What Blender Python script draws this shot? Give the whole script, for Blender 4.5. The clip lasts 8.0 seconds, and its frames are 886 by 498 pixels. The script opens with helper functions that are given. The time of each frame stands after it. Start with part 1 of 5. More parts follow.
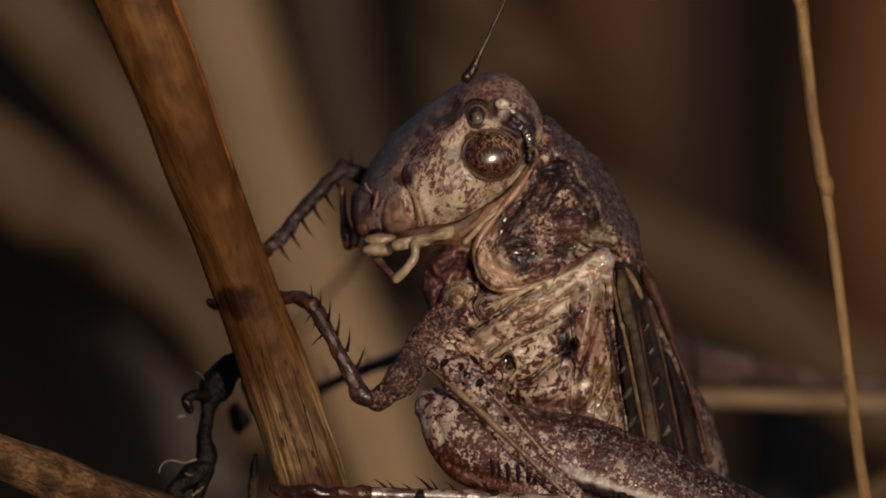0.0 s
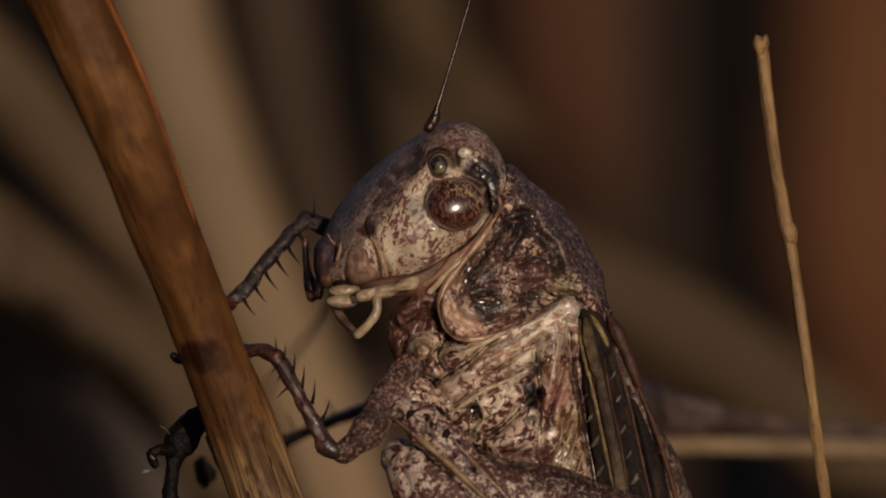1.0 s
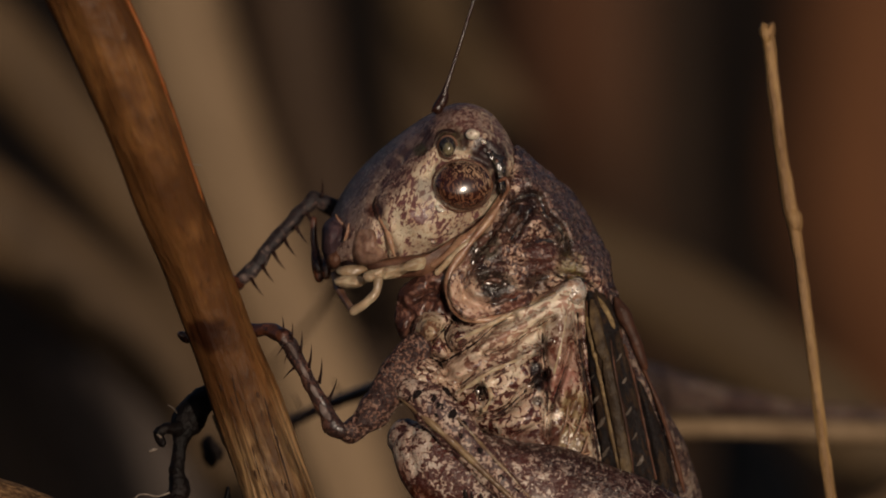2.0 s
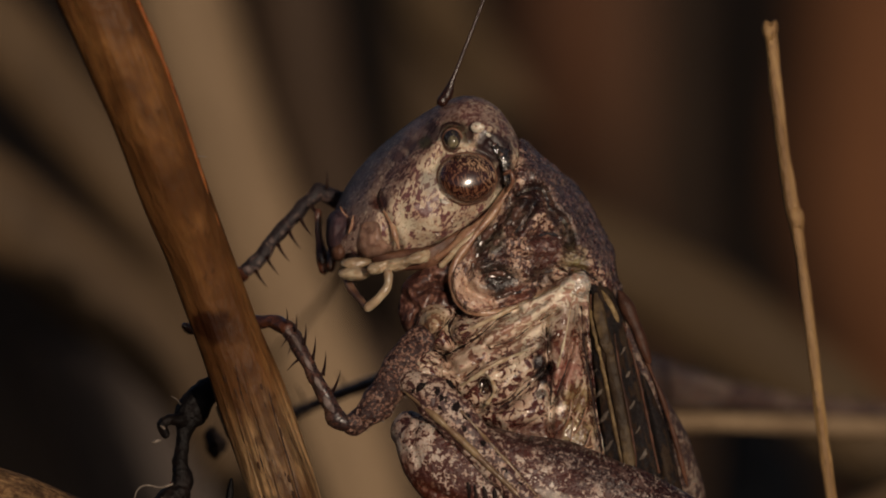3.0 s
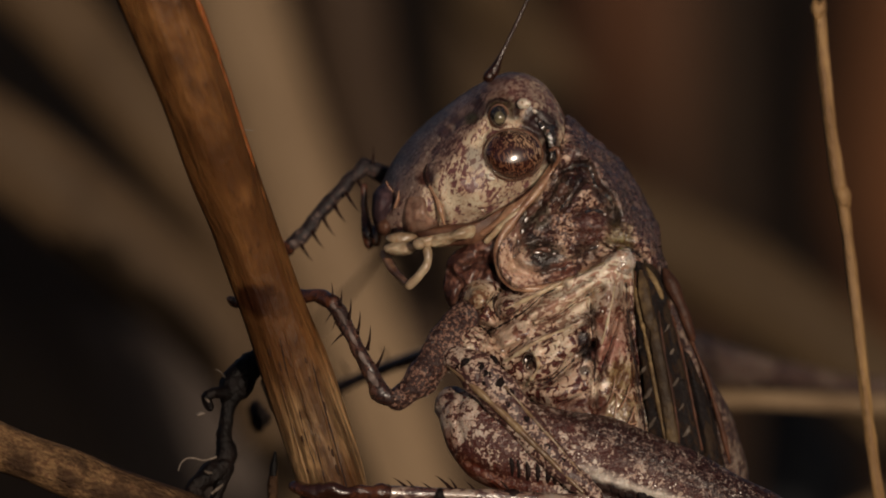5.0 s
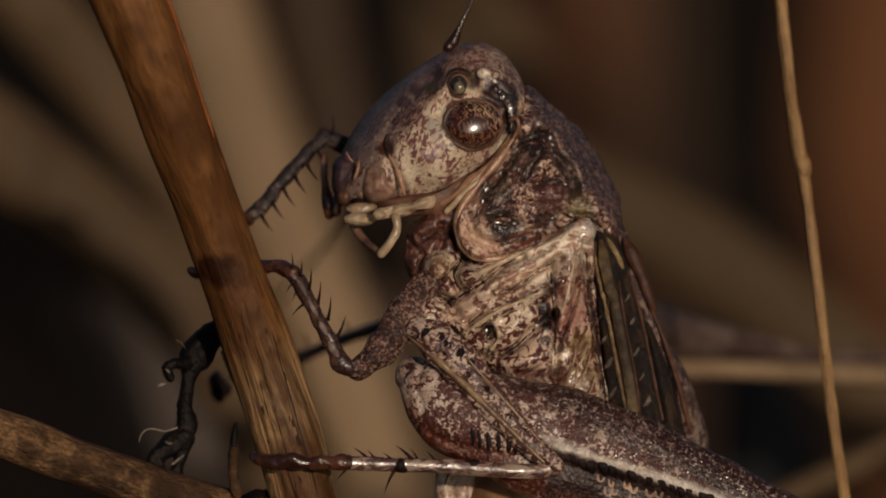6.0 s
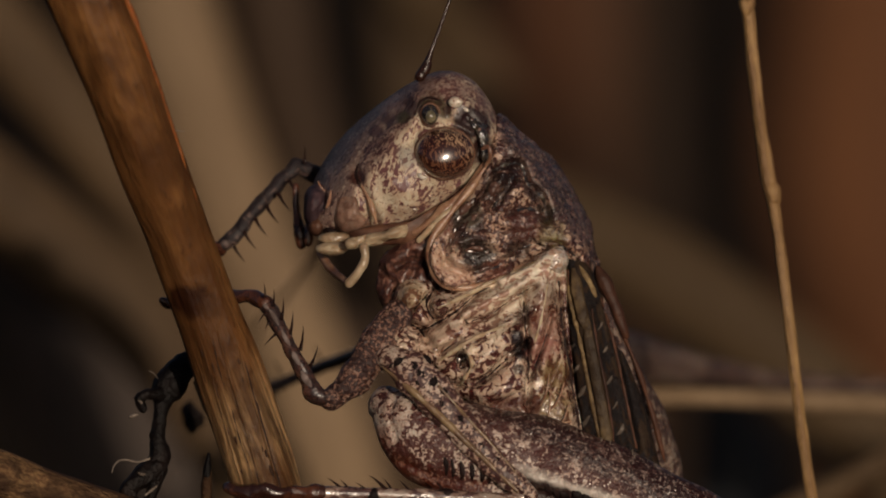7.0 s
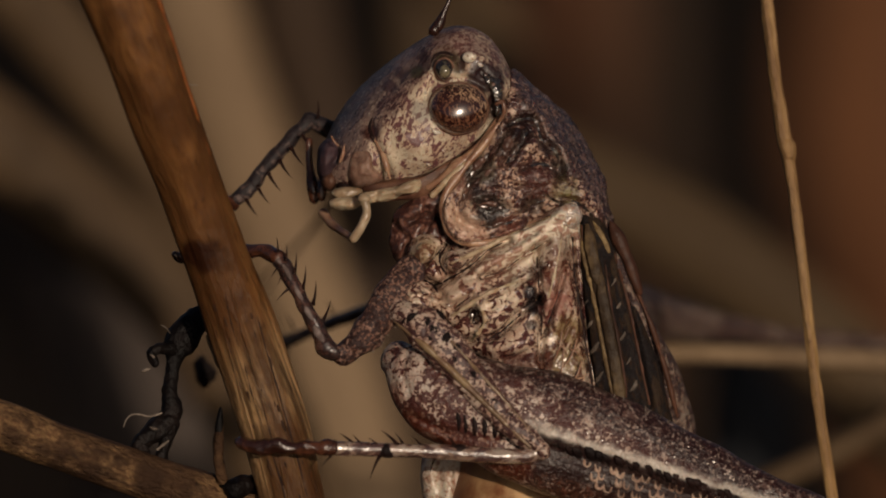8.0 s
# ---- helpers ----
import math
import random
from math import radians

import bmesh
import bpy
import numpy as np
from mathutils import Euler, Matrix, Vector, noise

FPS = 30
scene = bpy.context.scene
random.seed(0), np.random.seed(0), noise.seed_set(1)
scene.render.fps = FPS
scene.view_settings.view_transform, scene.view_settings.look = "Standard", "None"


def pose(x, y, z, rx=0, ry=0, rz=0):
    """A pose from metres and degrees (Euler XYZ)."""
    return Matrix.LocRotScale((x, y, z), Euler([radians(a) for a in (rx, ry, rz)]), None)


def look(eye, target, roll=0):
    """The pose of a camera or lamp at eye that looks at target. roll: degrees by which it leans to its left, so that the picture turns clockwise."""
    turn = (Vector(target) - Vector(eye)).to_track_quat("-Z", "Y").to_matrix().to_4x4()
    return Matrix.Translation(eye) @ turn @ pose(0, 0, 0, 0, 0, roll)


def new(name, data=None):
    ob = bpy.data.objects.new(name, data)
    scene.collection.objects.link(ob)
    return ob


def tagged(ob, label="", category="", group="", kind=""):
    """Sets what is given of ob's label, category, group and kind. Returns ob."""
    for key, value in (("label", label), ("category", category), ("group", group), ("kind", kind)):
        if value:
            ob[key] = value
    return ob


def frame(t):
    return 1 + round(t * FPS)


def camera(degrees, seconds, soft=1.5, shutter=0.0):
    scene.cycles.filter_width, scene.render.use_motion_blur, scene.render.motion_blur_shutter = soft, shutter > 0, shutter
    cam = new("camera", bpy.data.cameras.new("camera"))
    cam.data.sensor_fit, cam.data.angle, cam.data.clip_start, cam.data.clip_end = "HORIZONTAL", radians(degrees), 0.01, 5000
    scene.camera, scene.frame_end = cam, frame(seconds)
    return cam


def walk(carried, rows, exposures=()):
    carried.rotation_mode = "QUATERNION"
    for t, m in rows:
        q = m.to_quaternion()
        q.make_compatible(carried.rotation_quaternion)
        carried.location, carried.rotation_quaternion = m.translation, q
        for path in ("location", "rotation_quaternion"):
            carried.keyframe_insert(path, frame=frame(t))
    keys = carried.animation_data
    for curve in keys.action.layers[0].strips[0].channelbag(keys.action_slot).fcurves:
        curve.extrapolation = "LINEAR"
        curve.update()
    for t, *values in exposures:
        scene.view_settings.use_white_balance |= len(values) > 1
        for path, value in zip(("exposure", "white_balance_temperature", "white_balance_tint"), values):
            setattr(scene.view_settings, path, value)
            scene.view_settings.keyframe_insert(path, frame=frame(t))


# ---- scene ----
from mathutils.bvhtree import BVHTree

# ---- the stand: 1 mm units, a macro lens 0.3 m from the animal, pitched down on a bank of dry grass ----
MM = 0.001
STAND = 300.0          # mm from the lens to the plane of the animal's cheek
PITCH = 15.0           # degrees that the lens looks down
BASE = Matrix.Translation((0, 0, 0.09)) @ pose(0, 0, 0, -PITCH)


def at_lens(x, d, z):
    """A world point from mm to the right, in depth and up, in the frame of the lens's axis."""
    return BASE @ Vector((x * MM, d * MM, z * MM))


cam = camera(3.742, 8.0, soft=1.9, shutter=0.0)
cam.data.dof.use_dof = True
cam.data.dof.focus_distance = 0.3012
cam.data.dof.aperture_fstop = 80.0
cam.data.dof.aperture_blades = 0

# seconds, aim to the right and up in mm, distance in mm, roll in degrees
AIM = [
    (0.0, -0.736, 1.027, 302.02, -0.20),
    (0.2, -0.564, 1.084, 301.01, -0.20),
    (0.3, -0.742, 1.136, 300.92, -0.44),
    (0.5, -1.043, 0.982, 300.32, -0.21),
    (0.7, -0.519, 1.465, 299.28, -0.27),
    (0.8, 0.204, 1.834, 300.37, -0.56),
    (1.0, 0.071, 2.130, 299.30, -0.96),
    (1.2, -0.596, 2.271, 301.07, -0.88),
    (1.3, -0.493, 2.127, 300.71, -0.69),
    (1.5, -0.180, 1.830, 301.81, -0.75),
    (1.7, -0.159, 1.857, 301.30, -0.58),
    (2.8, 0.165, 1.072, 300.54, -0.73),
    (3.0, -0.197, 1.553, 301.12, -0.32),
    (3.2, -0.139, 1.372, 301.30, -0.47),
    (3.5, -0.787, 1.446, 301.26, -0.34),
    (3.8, -0.407, 1.074, 300.95, -0.28),
    (4.0, -0.631, 1.173, 300.30, -0.33),
    (4.2, -0.846, 0.891, 300.71, -0.42),
    (5.3, -0.798, 1.038, 302.74, 0.36),
    (5.5, -0.392, 0.583, 303.23, 0.41),
    (5.7, -0.018, 0.519, 301.61, 0.14),
    (5.8, 0.007, 0.452, 302.84, 0.15),
    (6.0, -0.318, 0.348, 301.93, 0.05),
    (6.2, -0.747, 0.918, 301.71, 0.32),
    (6.3, -0.836, 1.149, 302.33, 0.44),
    (6.5, -0.583, 1.318, 303.43, 0.36),
    (6.7, -0.111, 0.999, 303.60, 0.26),
    (6.8, 0.082, 0.821, 302.83, 0.11),
    (7.0, 0.297, 0.993, 301.08, -0.21),
    (7.2, 0.156, 0.805, 302.83, -0.11),
    (7.3, 0.087, 0.771, 302.24, 0.02),
    (7.5, -0.002, 0.886, 302.54, 0.14),
    (7.7, 0.113, 0.199, 302.38, 0.05),
    (7.8, 0.087, 0.014, 301.54, 0.02),
    (8.0, -0.000, -0.000, 300.00, 0.00),
]
EXPOSURE = -1.04
walk(cam, [(t, look(at_lens(0, -301.2 - 0.6 * (dist - 301.2), 0), at_lens(x, 0, z), roll)) for t, x, z, dist, roll in AIM],
     exposures=[(0.0, EXPOSURE), (8.0, EXPOSURE)])

# ---- world and sun: a low warm sun behind the lens ----
world = bpy.data.worlds.new("sky")
world.use_nodes = True
scene.world = world
sky = world.node_tree.nodes.new("ShaderNodeTexSky")
sky.sky_type = "NISHITA"
sky.sun_disc = False
sky.air_density, sky.dust_density, sky.ozone_density = 0.5, 2.5, 0.3   # hazy autumn air
TO_SUN = BASE.to_3x3() @ Vector((0.27, -0.955, 0.09)).normalized()
sky.sun_elevation = math.asin(TO_SUN.z)
sky.sun_rotation = math.atan2(TO_SUN.x, TO_SUN.y)
world.node_tree.links.new(sky.outputs[0], world.node_tree.nodes["Background"].inputs[0])
world.node_tree.nodes["Background"].inputs[1].default_value = 0.065
sun_data = bpy.data.lights.new("sun", "SUN")
sun_data.energy, sun_data.angle, sun_data.color = 4.9, radians(0.53), (1.0, 0.82, 0.64)
sun = new("sun", sun_data)
sun.matrix_world = look(TO_SUN * 2, (0, 0, 0))

# ---- materials ----


def shader(name):
    m = bpy.data.materials.new(name)
    m.use_nodes = True
    nt = m.node_tree
    return m, nt, nt.nodes["Principled BSDF"]


def node(nt, kind, **sockets):
    n = nt.nodes.new(kind)
    for k, v in sockets.items():
        put(nt, n.inputs[k.replace("_", " ")], v)
    return n


def put(nt, socket, v):
    if isinstance(v, bpy.types.NodeSocket):
        nt.links.new(v, socket)
    else:
        socket.default_value = v


def coords(nt, stretch=(1, 1, 1), turn=(0, 0, 0)):
    """The thing's own space, first turned, then stretched along the turned axes."""
    tc = nt.nodes.new("ShaderNodeTexCoord")
    turned = nt.nodes.new("ShaderNodeMapping")
    turned.inputs["Rotation"].default_value = [radians(a) for a in turn]
    nt.links.new(tc.outputs["Object"], turned.inputs[0])
    mp = nt.nodes.new("ShaderNodeMapping")
    mp.inputs["Scale"].default_value = stretch
    nt.links.new(turned.outputs[0], mp.inputs[0])
    return mp.outputs[0]


def noise_of(nt, vec, per_mm, detail=4.0, rough=0.55, distort=0.0):
    n = node(nt, "ShaderNodeTexNoise", Vector=vec, Scale=per_mm * 1000.0, Detail=detail, Roughness=rough, Distortion=distort)
    return n.outputs[0]


def ramp(nt, fac, stops):
    r = nt.nodes.new("ShaderNodeValToRGB")
    els = r.color_ramp.elements
    while len(els) < len(stops):
        els.new(0.5)
    for e, (p, c) in zip(els, stops):
        e.position = p
        e.color = (*c, 1) if len(c) == 3 else c
    nt.links.new(fac, r.inputs[0])
    return r.outputs[0]


def grey(v):
    return (v, v, v)


def step(nt, fac, lo, hi):
    """0 below lo, 1 above hi."""
    n = node(nt, "ShaderNodeMapRange", Value=fac)
    n.interpolation_type = "SMOOTHSTEP"
    n.inputs[1].default_value, n.inputs[2].default_value = lo, hi
    return n.outputs[0]


def calc(nt, op, a, b):
    n = nt.nodes.new("ShaderNodeMath")
    n.operation = op
    put(nt, n.inputs[0], a)
    put(nt, n.inputs[1], b)
    return n.outputs[0]


def mix(nt, fac, a, b, blend="MIX"):
    n = nt.nodes.new("ShaderNodeMix")
    n.data_type, n.blend_type = "RGBA", blend
    put(nt, n.inputs[0], fac)
    for s, v in ((n.inputs[6], a), (n.inputs[7], b)):
        put(nt, s, v if isinstance(v, bpy.types.NodeSocket) else (*v, 1))
    return n.outputs[2]


def along(nt, direction, wobble=0.0, per_mm=1.0):
    """mm along a direction of the animal's space, with an uneven edge."""
    vec = coords(nt)
    n = nt.nodes.new("ShaderNodeVectorMath")
    n.operation = "DOT_PRODUCT"
    nt.links.new(vec, n.inputs[0])
    n.inputs[1].default_value = Vector(direction).normalized() * 1000.0
    out = n.outputs["Value"]
    if wobble:
        w = calc(nt, "MULTIPLY", calc(nt, "SUBTRACT", noise_of(nt, vec, per_mm), 0.5), wobble)
        out = calc(nt, "ADD", out, w)
    return out


def relief(nt, bsdf, height, depth_mm, strength=1.0):
    b = node(nt, "ShaderNodeBump", Height=height, Strength=strength, Distance=depth_mm * MM)
    nt.links.new(b.outputs[0], bsdf.inputs["Normal"])


def round_mark(nt, x, y, r, wobble=0.5):
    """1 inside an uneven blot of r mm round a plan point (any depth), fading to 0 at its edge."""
    vec = coords(nt, (1, 0, 1))
    n = nt.nodes.new("ShaderNodeVectorMath")
    n.operation = "DISTANCE"
    nt.links.new(vec, n.inputs[0])
    n.inputs[1].default_value = Vector(((x - 784) / 80 * MM, 0, (441 - y) / 80 * MM))
    out = calc(nt, "MULTIPLY", n.outputs["Value"], 1000.0 / r)
    out = calc(nt, "ADD", out, calc(nt, "MULTIPLY", calc(nt, "SUBTRACT", noise_of(nt, coords(nt), 3.0, 5, 0.7), 0.5), wobble * 3.6))
    return calc(nt, "SUBTRACT", 1.0, step(nt, out, 0.55, 1.2))


def cuticle(name, light, dark, per_mm=9.0, cut=0.52, soft=0.04, stretch=(1, 1, 1), turn=(0, 0, 0), rough=(0.13, 0.34), bumpy=0.03,
            tints=(), marks=(), glossy=0.6, patchy=0.5, wrinkle=4.5, folds=None, sparkle=0.1, glow=0.12, wet=0.0, dense=()):
    """Mottled insect shell: pale ground, dark freckles at two sizes, tints laid on along directions of the body, blots at places."""
    m, nt, b = shader(name)
    vec = coords(nt, stretch, turn)
    plain = coords(nt)
    big = noise_of(nt, plain, per_mm * 0.16, 4, 0.6)
    warp = noise_of(nt, vec, per_mm * 0.5, 2)
    spots = noise_of(nt, vec, per_mm, 2.0, 0.5, 0.8)
    spots = calc(nt, "ADD", spots, calc(nt, "MULTIPLY", calc(nt, "SUBTRACT", big, 0.5), patchy))
    spots = calc(nt, "ADD", spots, calc(nt, "MULTIPLY", calc(nt, "SUBTRACT", warp, 0.5), 0.3))
    for x, y, r, more in dense:
        spots = calc(nt, "ADD", spots, calc(nt, "MULTIPLY", round_mark(nt, x, y, r, 0.3), more))
    fine = noise_of(nt, plain, per_mm * 3.0, 4, 0.65)
    pale = mix(nt, step(nt, big, 0.36, 0.66), light, [c * k for c, k in zip(light, (0.66, 0.52, 0.48))])
    pale = mix(nt, step(nt, fine, 0.35, 0.75), pale, [c * 0.7 for c in light])
    deep = mix(nt, step(nt, fine, 0.3, 0.7), dark, [min(1, c * 1.8 + 0.008) for c in dark])
    inked = step(nt, spots, cut - soft, cut + soft)
    halo = calc(nt, "MULTIPLY", step(nt, spots, cut - 0.11, cut - 0.02), 0.55)
    pale = mix(nt, halo, pale, [c * k for c, k in zip(light, (0.62, 0.44, 0.38))])
    col = mix(nt, inked, pale, deep)
    dots = noise_of(nt, vec, per_mm * 2.3, 1.0, 0.5, 0.5)
    col = mix(nt, calc(nt, "MULTIPLY", step(nt, dots, 0.64, 0.70), 0.75), col, dark)
    flecks = noise_of(nt, plain, per_mm * 1.1, 2.5, 0.6, 0.8) if tints else None
    for direction, lo, hi, tint, amount, wob, *bounds in tints:
        f = step(nt, along(nt, direction, wob, 2.2), min(lo, hi), max(lo, hi))
        if lo > hi:
            f = calc(nt, "SUBTRACT", 1.0, f)
        for way, start, full in bounds:
            f = calc(nt, "MULTIPLY", f, step(nt, along(nt, way, wob, 2.2), start, full))
        if amount > 1:     # a clean band
            veined, amount = mix(nt, step(nt, fine, 0.4, 0.7), tint, [c * 0.72 for c in tint]), amount - 1
        else:              # a dark ground with pale flecks
            veined = mix(nt, step(nt, spots, cut - 0.10, cut + 0.06), tint, [c * 0.35 for c in tint])
            veined = mix(nt, calc(nt, "MULTIPLY", step(nt, flecks, 0.565, 0.62), 0.7), veined, [0.5 * a + 0.9 * b for a, b in zip(light, tint)])
        col = mix(nt, calc(nt, "MULTIPLY", f, amount), col, veined)
    for x, y, r, tint, amount in marks:
        veined = mix(nt, step(nt, spots, cut - 0.06, cut + 0.06), tint, [c * k for c, k in zip(tint, (0.52, 0.36, 0.33))])
        col = mix(nt, calc(nt, "MULTIPLY", round_mark(nt, x, y, r), amount), col, veined)
    nt.links.new(col, b.inputs["Base Color"])
    r = node(nt, "ShaderNodeMapRange", Value=noise_of(nt, plain, per_mm * 0.9, 3))
    r.inputs[1].default_value, r.inputs[2].default_value = 0.3, 0.7
    r.inputs[3].default_value, r.inputs[4].default_value = rough
    nt.links.new(r.outputs[0], b.inputs["Roughness"])
    b.inputs["Specular IOR Level"].default_value = glossy
    h = calc(nt, "ADD", calc(nt, "MULTIPLY", fine, 0.06), noise_of(nt, coords(nt, (1, 1, 0.35), folds) if folds else plain, wrinkle, 2.0, 0.5, 0.4))
    h = calc(nt, "ADD", h, calc(nt, "MULTIPLY", noise_of(nt, plain, wrinkle * 2.7, 1.0), 0.22))
    h = calc(nt, "SUBTRACT", h, calc(nt, "MULTIPLY", inked, 0.05))
    pitted = noise_of(nt, plain, 15.0, 2.0, 0.6, 0.5)
    h = calc(nt, "ADD", h, calc(nt, "MULTIPLY", pitted, calc(nt, "MULTIPLY", step(nt, big, 0.35, 0.6), sparkle)))
    if glow:
        b.inputs["Subsurface Weight"].default_value = glow
        b.inputs["Subsurface Radius"].default_value = (1.0, 0.3, 0.16)
        b.inputs["Subsurface Scale"].default_value = 0.12 * MM
    b.inputs["Coat Weight"].default_value = wet
    b.inputs["Coat Roughness"].default_value = 0.16
    film = node(nt, "ShaderNodeBump", Height=noise_of(nt, plain, 9.0, 2.0, 0.6, 0.5), Strength=1.0, Distance=0.05 * MM)
    nt.links.new(film.outputs[0], b.inputs["Coat Normal"])
    relief(nt, b, h, bumpy * 4.0)
    return m


def plain_shell(name, colour, colour2, per_mm=6.0, rough=0.35, bumpy=0.012, sss=0.0, stretch=(1, 1, 1), turn=(0, 0, 0), wet=0.0):
    m, nt, b = shader(name)
    b.inputs["Coat Weight"].default_value = wet
    b.inputs["Coat Roughness"].default_value = 0.15
    vec = coords(nt, stretch, turn)
    n1 = noise_of(nt, vec, per_mm, 5, 0.6)
    n2 = noise_of(nt, vec, per_mm * 0.2, 2)
    col = mix(nt, step(nt, n1, 0.32, 0.7), colour, colour2)
    col = mix(nt, step(nt, n2, 0.4, 0.7), col, [c * 0.6 for c in colour2])
    nt.links.new(col, b.inputs["Base Color"])
    b.inputs["Roughness"].default_value = rough
    b.inputs["Specular IOR Level"].default_value = 0.5 if rough < 0.33 else 0.15
    if sss:
        b.inputs["Subsurface Weight"].default_value = sss
        b.inputs["Subsurface Radius"].default_value = (1.0, 0.5, 0.3)
        b.inputs["Subsurface Scale"].default_value = 0.15 * MM
    relief(nt, b, n1, bumpy * 2.5)
    return m


def stalk(name, pale, brown, dark, turn, per_mm=1.0, rough=0.5, blotch=0.6, grain=1.0, marks=(), glow=0.0, sheen=0.12, fine=1.0, bleach=None, run=0.018):
    """Dry stalk: fine grain along its length, weathered blotches across it."""
    m, nt, b = shader(name)
    vec = coords(nt, (1.0, 1.0, run), turn)
    tall = coords(nt, (1.0, 1.0, 0.4), turn)
    if glow:
        b.inputs["Subsurface Weight"].default_value = glow
        b.inputs["Subsurface Radius"].default_value = (1.0, 0.35, 0.12)
        b.inputs["Subsurface Scale"].default_value = 0.08 * MM
    fib = noise_of(nt, vec, 6.0 * per_mm, 4, 0.6)
    rib = noise_of(nt, vec, 2.2 * per_mm, 3, 0.5)
    blot = noise_of(nt, tall, 0.75 * per_mm, 5, 0.65, 0.3)
    col = mix(nt, step(nt, fib, 0.33, 0.68), pale, brown)
    if bleach:   # a stretch of the stalk weathered to another tone
        direction, lo, hi, tone = bleach
        old = mix(nt, step(nt, fib, 0.42, 0.60), tone, [c * 0.32 for c in tone])
        col = mix(nt, step(nt, along(nt, direction, 2.0, 0.5), lo, hi), col, old)
    col = mix(nt, calc(nt, "MULTIPLY", step(nt, rib, 0.52, 0.66), 0.4 * fine), col, dark)
    col = mix(nt, calc(nt, "MULTIPLY", step(nt, blot, 0.40, 0.72), blotch), col, dark)
    stain = noise_of(nt, coords(nt, (1.0, 1.0, 0.55), turn), 0.42 * per_mm, 4, 0.55, 0.2)
    col = mix(nt, calc(nt, "MULTIPLY", step(nt, stain, 0.42, 0.58), 0.8 * blotch), col, [(p + 2 * q) / 3 for p, q in zip(brown, dark)])
    fleck = noise_of(nt, tall, 6.0 * per_mm, 4)
    col = mix(nt, calc(nt, "MULTIPLY", step(nt, fleck, 0.58, 0.72), 0.6 * fine), col, dark)
    for x, y, r, amount in marks:
        col = mix(nt, calc(nt, "MULTIPLY", round_mark(nt, x, y, r, 0.35), amount), col, dark if amount > 0.88 else [(p + 4 * q) / 5 for p, q in zip(brown, dark)])
    nt.links.new(col, b.inputs["Base Color"])
    r = node(nt, "ShaderNodeMapRange", Value=fib)
    r.inputs[3].default_value, r.inputs[4].default_value = rough - 0.1, rough + 0.2
    b.inputs["Specular IOR Level"].default_value = sheen
    nt.links.new(r.outputs[0], b.inputs["Roughness"])
    relief(nt, b, calc(nt, "ADD", calc(nt, "ADD", fib, fleck), calc(nt, "MULTIPLY", rib, 2.0)), 0.06 * grain)
    return m


CREAM, MAROON = (0.66, 0.54, 0.42), (0.048, 0.013, 0.011)
# second tint: plum brow, deepened for the face turning from the sun
HEAD = cuticle("head_shell", (0.56, 0.47, 0.35), (0.085, 0.034, 0.034), per_mm=11.5, cut=0.585, soft=0.03, stretch=(1.0, 1.0, 0.55), turn=(0, -20, 0), patchy=0.45,
               tints=(((-0.80, 0, 0.60), 2.55, 2.75, (0.11, 0.055, 0.053), 0.80, 0.45), ((-0.80, 0, 0.60), 2.95, 3.60, (0.078, 0.043, 0.045), 0.78, 0.4), ((0.35, 0, 0.94), 3.90, 4.15, (0.115, 0.056, 0.050), 0.5, 0.5)),
               dense=((790, 72, 0.6, 0.07), (850, 85, 0.6, 0.07), (735, 92, 0.5, 0.05), (885, 130, 0.5, 0.08), (700, 195, 0.5, 0.10), (722, 235, 0.35, 0.08), (690, 290, 0.3, -0.06), (770, 262, 0.6, 0.035), (735, 285, 0.25, -0.05), (745, 175, 0.25, -0.05)),
               marks=((744, 108, 0.30, (0.03, 0.018, 0.02), 0.9), (712, 130, 0.20, (0.035, 0.018, 0.022), 0.85), (690, 150, 0.16, (0.05, 0.025, 0.03), 0.8), (790, 100, 0.30, (0.05, 0.042, 0.02), 0.95), (812, 118, 0.2, (0.05, 0.035, 0.02), 0.9), (737, 127, 0.16, (0.04, 0.035, 0.02), 0.9), (655, 232, 0.20, (0.05, 0.018, 0.012), 0.95),
                      (866, 140, 0.45, (0.02, 0.012, 0.014), 0.95), (848, 128, 0.3, (0.03, 0.016, 0.018), 0.9), (880, 190, 0.36, (0.03, 0.014, 0.014), 0.9), (742, 198, 0.26, (0.26, 0.235, 0.20), 0.7), (715, 95, 0.35, (0.24, 0.16, 0.145), 0.55), (790, 75, 0.3, (0.24, 0.15, 0.13), 0.5), (830, 80, 0.3, (0.22, 0.135, 0.12), 0.5)), bumpy=0.005, rough=(0.26, 0.48), glossy=0.35, sparkle=0.6)
